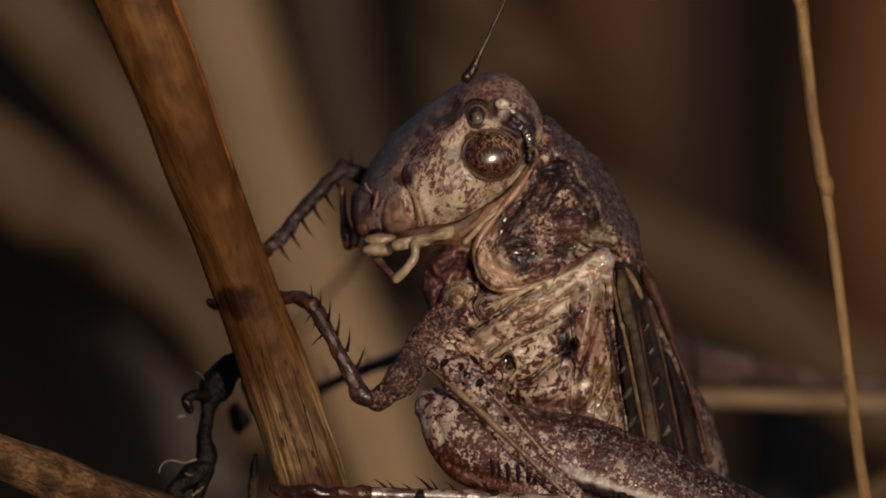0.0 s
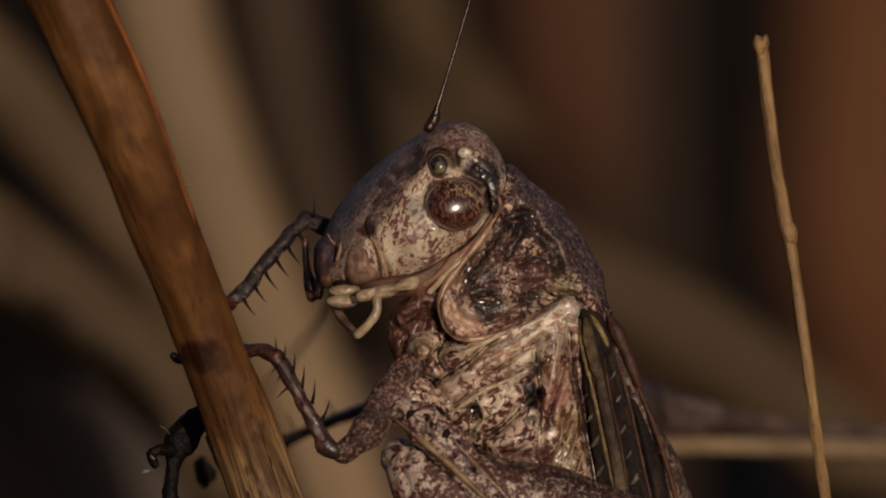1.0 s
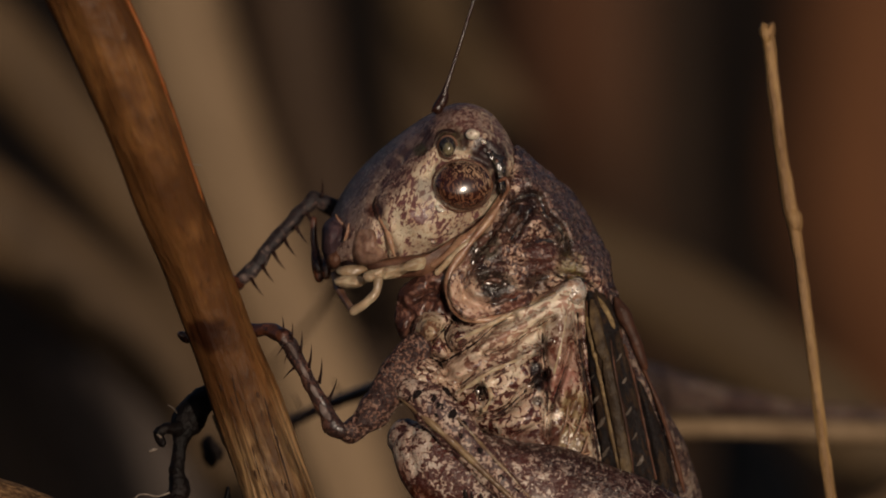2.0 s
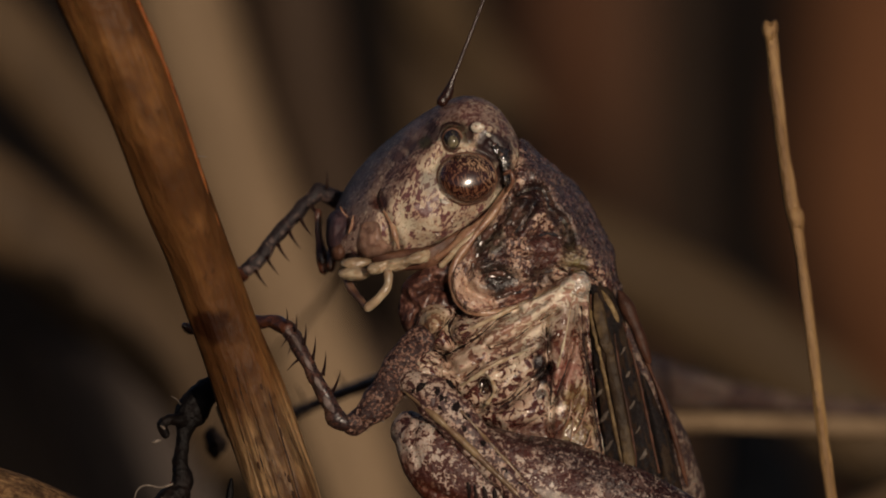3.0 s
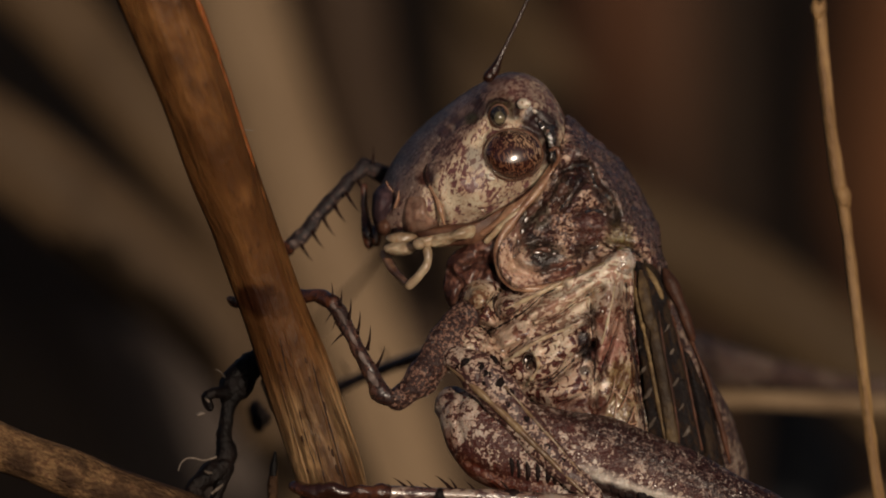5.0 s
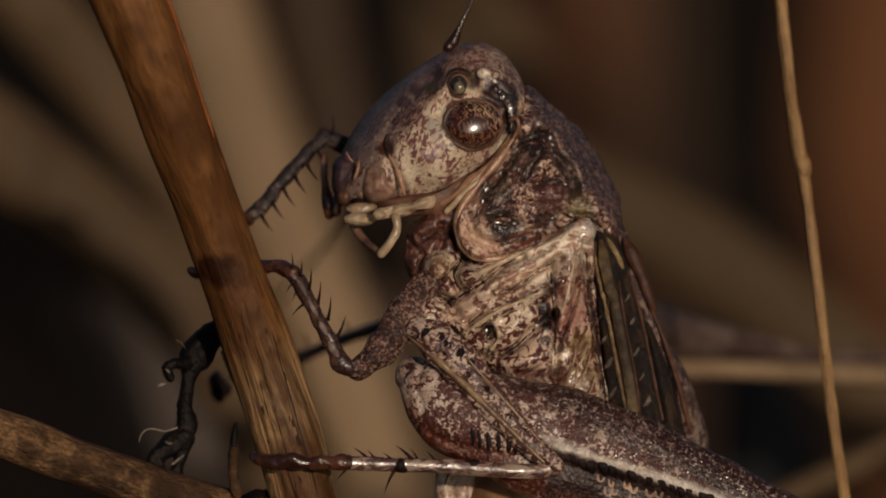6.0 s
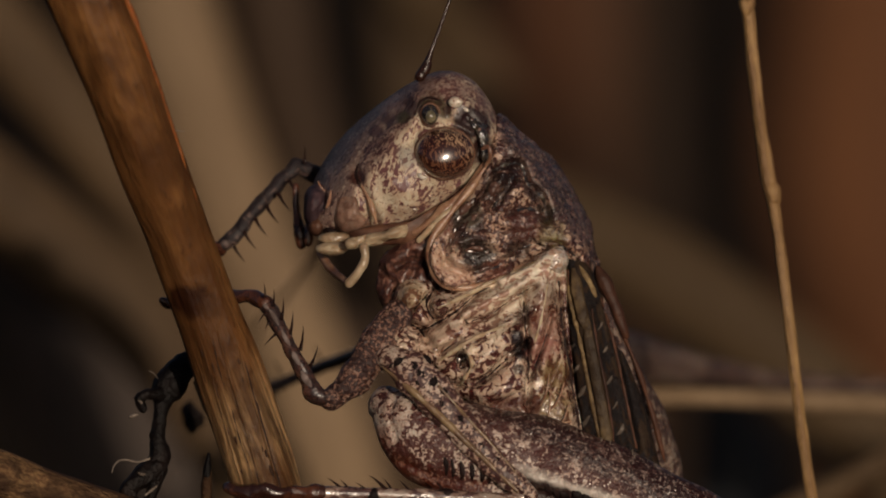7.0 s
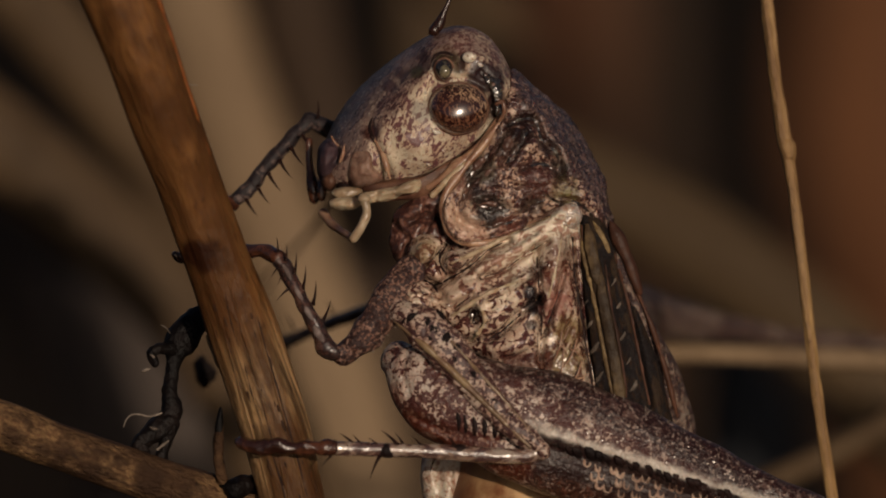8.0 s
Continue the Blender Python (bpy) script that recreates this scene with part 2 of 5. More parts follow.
# the tint is plum pigment plus shade painted on the back's turned-away side
SHIELD = cuticle("pronotum_shell", (0.54, 0.385, 0.29), (0.034, 0.010, 0.008), per_mm=12.0, cut=0.455, soft=0.05, patchy=0.85, wrinkle=3.2, folds=(0, -48, 0), bumpy=0.026, rough=(0.20, 0.40), glossy=0.6, sparkle=0.5, wet=0.4, dense=((812, 385, 0.4, -0.10), (845, 412, 0.4, -0.09), (808, 340, 0.3, -0.07), (925, 225, 0.4, 0.12), (865, 372, 0.4, 0.10)),
                 tints=(((0.80, 0, 0.60), 3.25, 3.45, (0.082, 0.040, 0.036), 0.90, 0.3),),
                 marks=((868, 372, 0.45, (0.028, 0.028, 0.026), 0.9), (925, 222, 0.36, (0.02, 0.012, 0.012), 0.85), (972, 262, 0.25, (0.03, 0.016, 0.016), 0.85), (990, 300, 0.3, (0.03, 0.028, 0.022), 0.85),
                        (1000, 335, 0.35, (0.10, 0.085, 0.03), 0.7), (803, 385, 0.32, (0.46, 0.30, 0.21), 0.7), (838, 415, 0.32, (0.44, 0.27, 0.19), 0.7), (815, 325, 0.28, (0.42, 0.29, 0.21), 0.7), (900, 405, 0.3, (0.36, 0.18, 0.13), 0.6), (848, 300, 0.42, (0.035, 0.034, 0.024), 0.85), (905, 250, 0.4, (0.03, 0.018, 0.014), 0.8), (825, 345, 0.2, (0.44, 0.32, 0.24), 0.7), (1012, 352, 0.24, (0.16, 0.13, 0.05), 0.8), (940, 365, 0.3, (0.03, 0.02, 0.016), 0.7), (845, 345, 0.22, (0.03, 0.026, 0.022), 0.8), (955, 320, 0.4, (0.15, 0.07, 0.055), 0.6)))
# the pale mark at 1008, 372 paints the shoulder's highlight
PLEURA = cuticle("side_plate_shell", CREAM, MAROON, per_mm=6.2, cut=0.525, soft=0.03, wrinkle=3.4, folds=(0, -58, 0), stretch=(1.0, 1, 0.95), turn=(0, -58, 0), bumpy=0.022, rough=(0.12, 0.34), patchy=0.4, sparkle=0.22, wet=0.35, dense=((785, 515, 0.5, -0.08), (835, 515, 0.35, -0.05), (925, 432, 0.6, -0.06), (890, 530, 0.7, 0.03), (925, 585, 0.45, -0.05), (880, 460, 0.5, 0.02)),
                 marks=((1008, 372, 0.3, (0.55, 0.50, 0.44), 0.9), (985, 400, 0.75, (0.74, 0.64, 0.51), 0.95), (915, 432, 0.7, (0.74, 0.62, 0.48), 0.9), (860, 470, 0.5, (0.60, 0.46, 0.35), 0.6), (942, 575, 0.14, (0.02, 0.014, 0.014), 0.8), (948, 545, 0.26, (0.018, 0.014, 0.016), 0.97), (938, 518, 0.2, (0.02, 0.016, 0.018), 0.95), (958, 480, 0.3, (0.06, 0.04, 0.036), 0.8),
                        (990, 450, 0.4, (0.16, 0.085, 0.055), 0.7), (988, 500, 0.45, (0.24, 0.12, 0.085), 0.8), (838, 556, 0.14, (0.01, 0.008, 0.008), 1.0), (1030, 470, 0.17, (0.05, 0.018, 0.014), 0.95), (1032, 530, 0.17, (0.05, 0.018, 0.014), 0.95), (1038, 590, 0.16, (0.06, 0.022, 0.014), 0.95), (1046, 650, 0.17, (0.06, 0.022, 0.014), 0.95), (800, 520, 0.4, (0.46, 0.32, 0.23), 0.8),
                        (750, 445, 0.36, (0.36, 0.26, 0.16), 0.85), (860, 640, 0.3, (0.09, 0.03, 0.022), 0.7), (985, 545, 0.35, (0.26, 0.10, 0.075), 0.8), (900, 655, 0.35, (0.10, 0.04, 0.03), 0.7), (905, 490, 0.22, (0.52, 0.44, 0.33), 0.8), (1005, 585, 0.4, (0.22, 0.15, 0.07), 0.92), (1005, 640, 0.45, (0.20, 0.135, 0.06), 0.92), (1000, 690, 0.4, (0.09, 0.045, 0.026), 0.9), (972, 590, 0.12, (0.07, 0.022, 0.014), 0.95), (973, 630, 0.12, (0.07, 0.022, 0.014), 0.95), (958, 640, 0.3, (0.085, 0.03, 0.02), 0.9), (900, 632, 0.22, (0.085, 0.03, 0.022), 0.8), (930, 640, 0.22, (0.085, 0.03, 0.022), 0.8)))
SHOULDER = cuticle("shoulder_shell", (0.58, 0.50, 0.40), (0.17, 0.085, 0.055), per_mm=7.0, cut=0.6, soft=0.08, bumpy=0.012, rough=(0.25, 0.5))
LEG = cuticle("leg_shell", (0.47, 0.37, 0.30), (0.034, 0.012, 0.011), per_mm=11.0, cut=0.47, soft=0.03, patchy=0.6,
              sparkle=0.3, bumpy=0.010, rough=(0.34, 0.55), glossy=0.35)
FORELEG = cuticle("front_leg_shell", (0.27, 0.165, 0.125), (0.022, 0.009, 0.008), per_mm=14.0, cut=0.46, soft=0.03, patchy=0.5, sparkle=0.8, bumpy=0.022, rough=(0.35, 0.55), glossy=0.35)
# below the stripe: black pattern, with the shade under the keel painted in
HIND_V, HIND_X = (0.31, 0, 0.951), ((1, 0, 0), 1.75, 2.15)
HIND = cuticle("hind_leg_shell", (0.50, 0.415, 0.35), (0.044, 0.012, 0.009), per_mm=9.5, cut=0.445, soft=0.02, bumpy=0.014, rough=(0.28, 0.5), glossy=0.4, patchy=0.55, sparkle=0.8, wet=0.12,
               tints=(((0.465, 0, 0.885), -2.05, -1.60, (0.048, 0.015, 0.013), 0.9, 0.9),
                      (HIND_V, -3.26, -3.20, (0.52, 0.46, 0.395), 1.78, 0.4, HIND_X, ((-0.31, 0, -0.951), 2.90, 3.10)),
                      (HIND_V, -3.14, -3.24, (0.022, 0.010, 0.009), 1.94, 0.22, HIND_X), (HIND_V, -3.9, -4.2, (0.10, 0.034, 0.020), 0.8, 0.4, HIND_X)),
               dense=((705, 640, 0.7, -0.12), (702, 690, 0.5, -0.10), (790, 690, 0.8, 0.03), (860, 735, 0.5, -0.05), (1260, 815, 0.9, 0.09), (1150, 750, 0.5, 0.05), (960, 720, 0.8, 0.03)),
               marks=((730, 752, 0.42, (0.13, 0.04, 0.02), 0.9), (790, 792, 0.55, (0.13, 0.04, 0.02), 0.9), (860, 808, 0.5, (0.12, 0.036, 0.018), 0.9), (910, 830, 0.4, (0.11, 0.034, 0.017), 0.85), (690, 700, 0.3, (0.20, 0.08, 0.05), 0.7)))
LIP = plain_shell("lip_shell", (0.10, 0.06, 0.064), (0.045, 0.026, 0.032), per_mm=5.0, rough=0.5, sss=0.15)
# glossy shells for the facets and welts that shape the highlights
DARKGLINT = plain_shell("dark_glint_shell", (0.13, 0.07, 0.052), (0.05, 0.022, 0.018), per_mm=9.0, rough=0.34, bumpy=0.003, wet=0.25)
PALEGLINT = plain_shell("pale_glint_shell", (0.34, 0.26, 0.21), (0.20, 0.13, 0.10), per_mm=9.0, rough=0.28, bumpy=0.002, wet=0.4)
PALEMARK = plain_shell("cream_mark_shell", (0.50, 0.38, 0.29), (0.30, 0.18, 0.13), per_mm=8.0, rough=0.45)
FACET = plain_shell("grey_facet_shell", (0.20, 0.155, 0.14), (0.10, 0.07, 0.062), per_mm=6.0, rough=0.35)
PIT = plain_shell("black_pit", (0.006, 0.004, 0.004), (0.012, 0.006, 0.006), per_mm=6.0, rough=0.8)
SHIN_SPOT = cuticle("spotted_tibia_shell", (0.10, 0.05, 0.036), (0.018, 0.009, 0.008), per_mm=9.0, cut=0.46, soft=0.05, bumpy=0.008, rough=(0.2, 0.4))
SHIN = cuticle("tibia_shell", (0.33, 0.26, 0.21), (0.05, 0.024, 0.02), per_mm=6.0, cut=0.50, soft=0.06, stretch=(0.4, 1, 1), bumpy=0.008, rough=(0.12, 0.3), glossy=0.8, wet=1.0, sparkle=0.3)
# darker copy of the shin shell: the far leg's shade is in the colour
SHADEDSHIN = cuticle("shadowed_tibia_shell", (0.13, 0.10, 0.092), (0.012, 0.008, 0.009), per_mm=5.0, cut=0.42, soft=0.06, bumpy=0.012, rough=(0.45, 0.65), glossy=0.2)
TANRIB = plain_shell("wing_rib_shell", (0.26, 0.18, 0.085), (0.10, 0.06, 0.03), per_mm=6.0, rough=0.4, bumpy=0.02)
REDRIB = plain_shell("red_wing_rib_shell", (0.10, 0.042, 0.024), (0.055, 0.024, 0.016), per_mm=4.0, rough=0.45, bumpy=0.02)
OLIVE = plain_shell("wing_olive_skin", (0.13, 0.088, 0.045), (0.04, 0.024, 0.014), per_mm=4.0, rough=0.45, bumpy=0.03)
HAZE = plain_shell("wing_cell_skin", (0.15, 0.122, 0.10), (0.08, 0.062, 0.05), per_mm=6.0, rough=0.4)
FOOT = plain_shell("tarsus_shell", (0.12, 0.042, 0.020), (0.04, 0.014, 0.009), per_mm=4.0, rough=0.25, wet=0.6, bumpy=0.02)
HORN = plain_shell("spine_horn", (0.012, 0.006, 0.005), (0.04, 0.014, 0.009), per_mm=5.0, rough=0.25)
BEAD = plain_shell("glassy_bead", (0.24, 0.20, 0.12), (0.09, 0.075, 0.045), per_mm=5.0, rough=0.1, wet=1.0)
WAX = plain_shell("palp_shell", (0.50, 0.41, 0.28), (0.34, 0.23, 0.14), per_mm=5.0, rough=0.25, sss=0.25)
RIM = plain_shell("pale_rim_shell", (0.36, 0.22, 0.135), (0.20, 0.09, 0.055), per_mm=4.0, rough=0.28, sss=0.15)
MOUTH = plain_shell("mouth_shell", (0.30, 0.19, 0.14), (0.13, 0.065, 0.046), per_mm=4.5, rough=0.38, sss=0.3, bumpy=0.02, wet=0.12)
RIDGE = plain_shell("ridge_shell", (0.24, 0.165, 0.085), (0.15, 0.085, 0.05), per_mm=5.0, rough=0.3)
# pale shell with highlight in its colour, for shoulder knob and head beads
PALESHINE = cuticle("painted_highlight_shell", (0.62, 0.56, 0.48), (0.25, 0.15, 0.10), per_mm=6.0, cut=0.6, soft=0.1, bumpy=0.02, rough=(0.10, 0.22), glossy=1.0, sparkle=0.4, wet=0.8)
DARKRIM = plain_shell("dark_rim_shell", (0.15, 0.075, 0.045), (0.07, 0.03, 0.02), per_mm=5.0, rough=0.35)
BELLY = plain_shell("belly_skin", (0.50, 0.32, 0.16), (0.20, 0.08, 0.035), per_mm=2.0, rough=0.4, sss=0.2)
FLESH = cuticle("neck_skin", (0.20, 0.10, 0.072), (0.035, 0.012, 0.009), per_mm=8.0, cut=0.46, bumpy=0.008, rough=(0.3, 0.5), sparkle=0.3)
WING = cuticle("wing_skin", (0.038, 0.026, 0.018), (0.008, 0.006, 0.006), per_mm=7.0, cut=0.46, soft=0.08, stretch=(1, 1, 0.4), turn=(0, 14, 0), bumpy=0.010, rough=(0.6, 0.8), glossy=0.06, sparkle=0.0)
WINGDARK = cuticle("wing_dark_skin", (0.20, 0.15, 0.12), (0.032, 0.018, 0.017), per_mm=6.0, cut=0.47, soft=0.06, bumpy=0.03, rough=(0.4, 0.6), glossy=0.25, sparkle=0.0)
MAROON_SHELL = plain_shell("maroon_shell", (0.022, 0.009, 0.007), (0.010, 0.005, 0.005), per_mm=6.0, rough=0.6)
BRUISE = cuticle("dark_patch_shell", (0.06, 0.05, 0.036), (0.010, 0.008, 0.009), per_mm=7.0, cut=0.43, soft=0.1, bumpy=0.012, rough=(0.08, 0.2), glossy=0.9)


def eye_glass():
    m, nt, b = shader("compound_eye")
    vec = coords(nt, (1.0, 1.0, 0.3), (0, 15, 0))
    n = noise_of(nt, vec, 11.0, 2, 0.5, 1.8)
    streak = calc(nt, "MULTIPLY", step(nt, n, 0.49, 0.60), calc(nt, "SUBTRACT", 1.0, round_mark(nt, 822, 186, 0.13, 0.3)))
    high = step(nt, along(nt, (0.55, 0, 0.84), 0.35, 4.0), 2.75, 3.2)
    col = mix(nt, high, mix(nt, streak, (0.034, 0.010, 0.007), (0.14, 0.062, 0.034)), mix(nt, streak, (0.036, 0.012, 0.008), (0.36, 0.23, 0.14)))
    nt.links.new(col, b.inputs["Base Color"])
    b.inputs["Roughness"].default_value = 0.2
    b.inputs["Coat Weight"].default_value = 1.0
    b.inputs["Coat Roughness"].default_value = 0.20
    return m


EYE = eye_glass()
STEM = stalk("brown_stem", (0.225, 0.103, 0.033), (0.150, 0.064, 0.021), (0.022, 0.007, 0.003), (-15, 18.5, 0), 1.0, 0.34, 0.95,
             marks=((345, 450, 0.34, 0.95), (368, 455, 0.40, 0.95), (396, 464, 0.30, 0.7), (275, 170, 0.6, 0.5), (310, 215, 0.55, 0.5), (340, 330, 0.6, 0.35), (425, 530, 0.3, 0.3), (205, 40, 0.35, 0.4), (455, 600, 0.16, 0.5), (440, 655, 0.12, 0.5), (470, 720, 0.14, 0.5), (520, 770, 0.2, 0.5)), glow=0.15, grain=0.8, sheen=0.12, fine=0.8, bleach=((0.3, 0, -0.95), -0.6, 1.8, (0.37, 0.225, 0.11)))
STEMDARK = plain_shell("weathered_stem_bark", (0.050, 0.021, 0.009), (0.022, 0.009, 0.005), per_mm=5.0, rough=0.6)
# orange that stands for sunlight on the stem's right edge
LITEDGE = stalk("sunlit_stem_edge", (0.28, 0.095, 0.026), (0.18, 0.058, 0.017), (0.06, 0.02, 0.008), (0, 18.5, 0), 1.0, 0.4, 0.5, glow=0.4)
STRAW = stalk("straw", (0.46, 0.285, 0.11), (0.32, 0.18, 0.065), (0.09, 0.042, 0.02), (0, 8, 0), 2.0, 0.5, 0.6, sheen=0.4)
# mark at 262, 850 paints the shoot's shadow; the others are bark mottles
BARK = stalk("mottled_twig", (0.23, 0.135, 0.062), (0.10, 0.050, 0.025), (0.012, 0.006, 0.004), (0, 69, 0), 2.0, 0.6, 1.0, grain=1.2, run=0.6, marks=((20, 772, 0.3, 0.7), (75, 800, 0.22, 0.7), (118, 780, 0.2, 0.6), (160, 835, 0.25, 0.8), (215, 815, 0.2, 0.6), (262, 850, 0.4, 0.85), (330, 872, 0.2, 0.5), (-60, 745, 0.35, 0.7), (50, 750, 0.15, 0.6), (95, 825, 0.2, 0.8)))
PALE = stalk("pale_dry_grass", (0.235, 0.162, 0.098), (0.185, 0.125, 0.073), (0.09, 0.056, 0.032), (0, 20, 0), 0.4, 0.6, 0.4)
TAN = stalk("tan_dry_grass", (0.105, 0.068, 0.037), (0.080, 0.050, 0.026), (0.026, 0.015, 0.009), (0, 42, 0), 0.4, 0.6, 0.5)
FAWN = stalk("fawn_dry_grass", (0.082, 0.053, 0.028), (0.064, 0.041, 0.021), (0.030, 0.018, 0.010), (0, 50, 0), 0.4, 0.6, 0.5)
RUST = stalk("rust_dry_leaf", (0.11, 0.046, 0.021), (0.082, 0.034, 0.0155), (0.04, 0.017, 0.009), (0, 0, 0), 0.3, 0.6, 0.5)
SHRIVEL = plain_shell("shrivelled_leaf", (0.010, 0.006, 0.005), (0.003, 0.002, 0.002), per_mm=3.5, rough=0.5, bumpy=0.05)
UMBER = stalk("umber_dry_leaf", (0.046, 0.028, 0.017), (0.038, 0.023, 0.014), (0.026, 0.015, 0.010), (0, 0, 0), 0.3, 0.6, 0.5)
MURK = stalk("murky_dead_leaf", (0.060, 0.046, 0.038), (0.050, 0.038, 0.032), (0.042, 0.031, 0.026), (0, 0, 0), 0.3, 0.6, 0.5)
GLOW = stalk("orange_dry_leaf", (0.135, 0.056, 0.022), (0.095, 0.038, 0.015), (0.05, 0.018, 0.008), (0, 0, 0), 0.3, 0.6, 0.5)
HAIR = plain_shell("pale_hair", (0.22, 0.18, 0.145), (0.13, 0.10, 0.08), rough=0.4)


def soil():
    m, nt, b = shader("shaded_humus")
    vec = coords(nt)
    n1 = noise_of(nt, vec, 0.06, 5, 0.6)
    n2 = noise_of(nt, vec, 0.9, 5, 0.6)
    # tones kept near black: the shade behind the grass is in the colour
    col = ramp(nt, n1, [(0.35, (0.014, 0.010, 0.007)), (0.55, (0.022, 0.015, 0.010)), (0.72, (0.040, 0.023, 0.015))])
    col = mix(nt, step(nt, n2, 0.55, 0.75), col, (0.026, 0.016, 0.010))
    nt.links.new(col, b.inputs["Base Color"])
    b.inputs["Roughness"].default_value = 0.95
    b.inputs["Specular IOR Level"].default_value = 0.05
    relief(nt, b, n2, 1.0)
    return m


SOIL = soil()

# ---- mesh tools: plan units run 80 to the millimetre, x right, y down; depth d in mm away from the lens ----
UNIT = 80.0


def G(x, y, d=0.0):
    k = 1.0 + d / STAND
    return Vector(((x - 784.0) / UNIT * k, d, (441.0 - y) / UNIT * k)) * MM


def glide(pts, n):
    """A smooth curve through the rows of pts, n steps a span, with tangents weighed by the spans' lengths."""
    a = np.array(pts, float)
    span = np.maximum(np.linalg.norm((a[1:, :3] - a[:-1, :3]) * (1, 1, UNIT), axis=1), 1e-6)
    slope = (a[1:] - a[:-1]) / span[:, None]
    tang = np.vstack([slope[:1], (slope[:-1] * span[1:, None] + slope[1:] * span[:-1, None]) / (span[1:] + span[:-1])[:, None], slope[-1:]])
    out = []
    for i in range(len(a) - 1):
        for k in range(n):
            t = k / n
            out.append(a[i] * (2 * t ** 3 - 3 * t * t + 1) + a[i + 1] * (3 * t * t - 2 * t ** 3)
                       + span[i] * (tang[i] * (t ** 3 - 2 * t * t + t) + tang[i + 1] * (t ** 3 - t * t)))
    out.append(a[-1])
    return np.array(out)


def ring_loop(pts, n):
    """A closed smooth curve through pts with n steps a span."""
    a = np.array(pts, float)
    m = len(a)
    out = []
    for i in range(m):
        p0, p1, p2, p3 = a[i - 1], a[i], a[(i + 1) % m], a[(i + 2) % m]
        for k in range(n):
            t = k / n
            out.append(0.5 * (2 * p1 + (p2 - p0) * t + (2 * p0 - 5 * p1 + 4 * p2 - p3) * t * t + (3 * p1 - p0 - 3 * p2 + p3) * t ** 3))
    return np.array(out)


def lumpy(bm, amount, per_mm, seed=0.0):
    """Push the surface in and out by smooth noise; amount in mm."""
    if not amount:
        return
    bm.normal_update()
    moves = [(v, v.normal * (noise.noise(v.co * per_mm * 1000.0 + Vector((seed, seed * 1.7, 0))) * amount * MM)) for v in bm.verts]
    for v, m in moves:
        v.co += m


def tube(pts, sides=14, n=6, flat=1.0, lump=0.0, per_mm=1.5, ridges=0, groove=0.0, bm=None, rounded=True, grain=0.0):
    """A limb through rows (x, y, d, r) or (x, y, d, r, depth radius), r in plan units."""
    bm = bm or bmesh.new()
    rows = [list(p) + ([p[3] * flat] if len(p) == 4 else []) for p in pts]
    path = glide(rows, n)
    if rounded:   # close the ends with small domes
        def dome(end, inner):
            u = end[:3] - inner[:3]
            u[2] *= UNIT
            u = u / max(np.linalg.norm(u), 1e-6)
            out = []
            for f, s in ((0.45, 0.88), (0.8, 0.58), (0.98, 0.2)):
                r = end.copy()
                r[0] += u[0] * end[3] * f
                r[1] += u[1] * end[3] * f
                r[2] += u[2] * end[3] * f / UNIT
                r[3] *= s
                r[4] *= s
                out.append(r)
            return out
        path = np.array(dome(path[0], path[1])[::-1] + list(path) + dome(path[-1], path[-2]))
    centres = [G(*p[:3]) for p in path]
    loops = []
    for i, (p, c) in enumerate(zip(path, centres)):
        tan = (centres[min(i + 1, len(path) - 1)] - centres[max(i - 1, 0)]).normalized()
        side = tan.cross(Vector((0, 1, 0))).normalized()
        deep = side.cross(tan).normalized()
        k = (1.0 + p[2] / STAND) / UNIT * MM
        loop = []
        for j in range(sides):
            a = 2 * math.pi * j / sides
            f = 1.0 + (groove * math.cos(a * ridges) if ridges else 0.0)
            loop.append(bm.verts.new(c + side * (p[3] * k * math.cos(a) * f) + deep * (p[4] * k * math.sin(a) * f)))
        loops.append(loop)
    for a, b in zip(loops, loops[1:]):
        for j in range(sides):
            bm.faces.new((a[j], a[(j + 1) % sides], b[(j + 1) % sides], b[j]))
    bm.faces.new(loops[0][::-1])
    bm.faces.new(loops[-1])
    bmesh.ops.recalc_face_normals(bm, faces=bm.faces)
    lumpy(bm, lump, per_mm)
    lumpy(bm, grain, per_mm * 4, 3.0)
    return bm


def stroke_gap(x, y, line):
    """Distance in plan units from points to a polyline, and 0..1 along it."""
    best = np.full(x.shape, 1e9)
    for (ax, ay), (bx, by) in zip(line, line[1:]):
        dx, dy = bx - ax, by - ay
        t = np.clip(((x - ax) * dx + (y - ay) * dy) / max(dx * dx + dy * dy, 1e-6), 0, 1)
        best = np.minimum(best, np.hypot(x - ax - t * dx, y - ay - t * dy))
    return best


def sculpt(bm, strokes, shake=1.0):
    """Ridges and creases on the side toward the lens: rows of (mm raised, width in units, points)."""
    bm.normal_update()
    vs = [v for v in bm.verts if v.normal.y < 0.15]
    co = np.array([v.co[:] for v in vs]) / MM
    k = 1 + co[:, 1] / STAND
    x, y = co[:, 0] / k * UNIT + 784, 441 - co[:, 2] / k * UNIT
    wob = np.array([noise.noise(v.co * 2500.0) for v in vs])
    move = np.zeros(len(vs))
    for raised, width, line in strokes:
        smooth = glide([(px, py, 0) for px, py in line], 4)[:, :2] if len(line) > 2 else np.array(line)
        g = stroke_gap(x + wob * 4 * shake, y + wob * 3 * shake, [tuple(p) for p in smooth])
        move += raised * np.exp(-(g / width) ** 2) * (1 + 0.35 * wob)
    face = np.array([max(0.0, min(1.0, (0.15 - v.normal.y) / 0.5)) for v in vs])
    for v, m, f in zip(vs, move, face):
        v.co.y -= m * f * MM


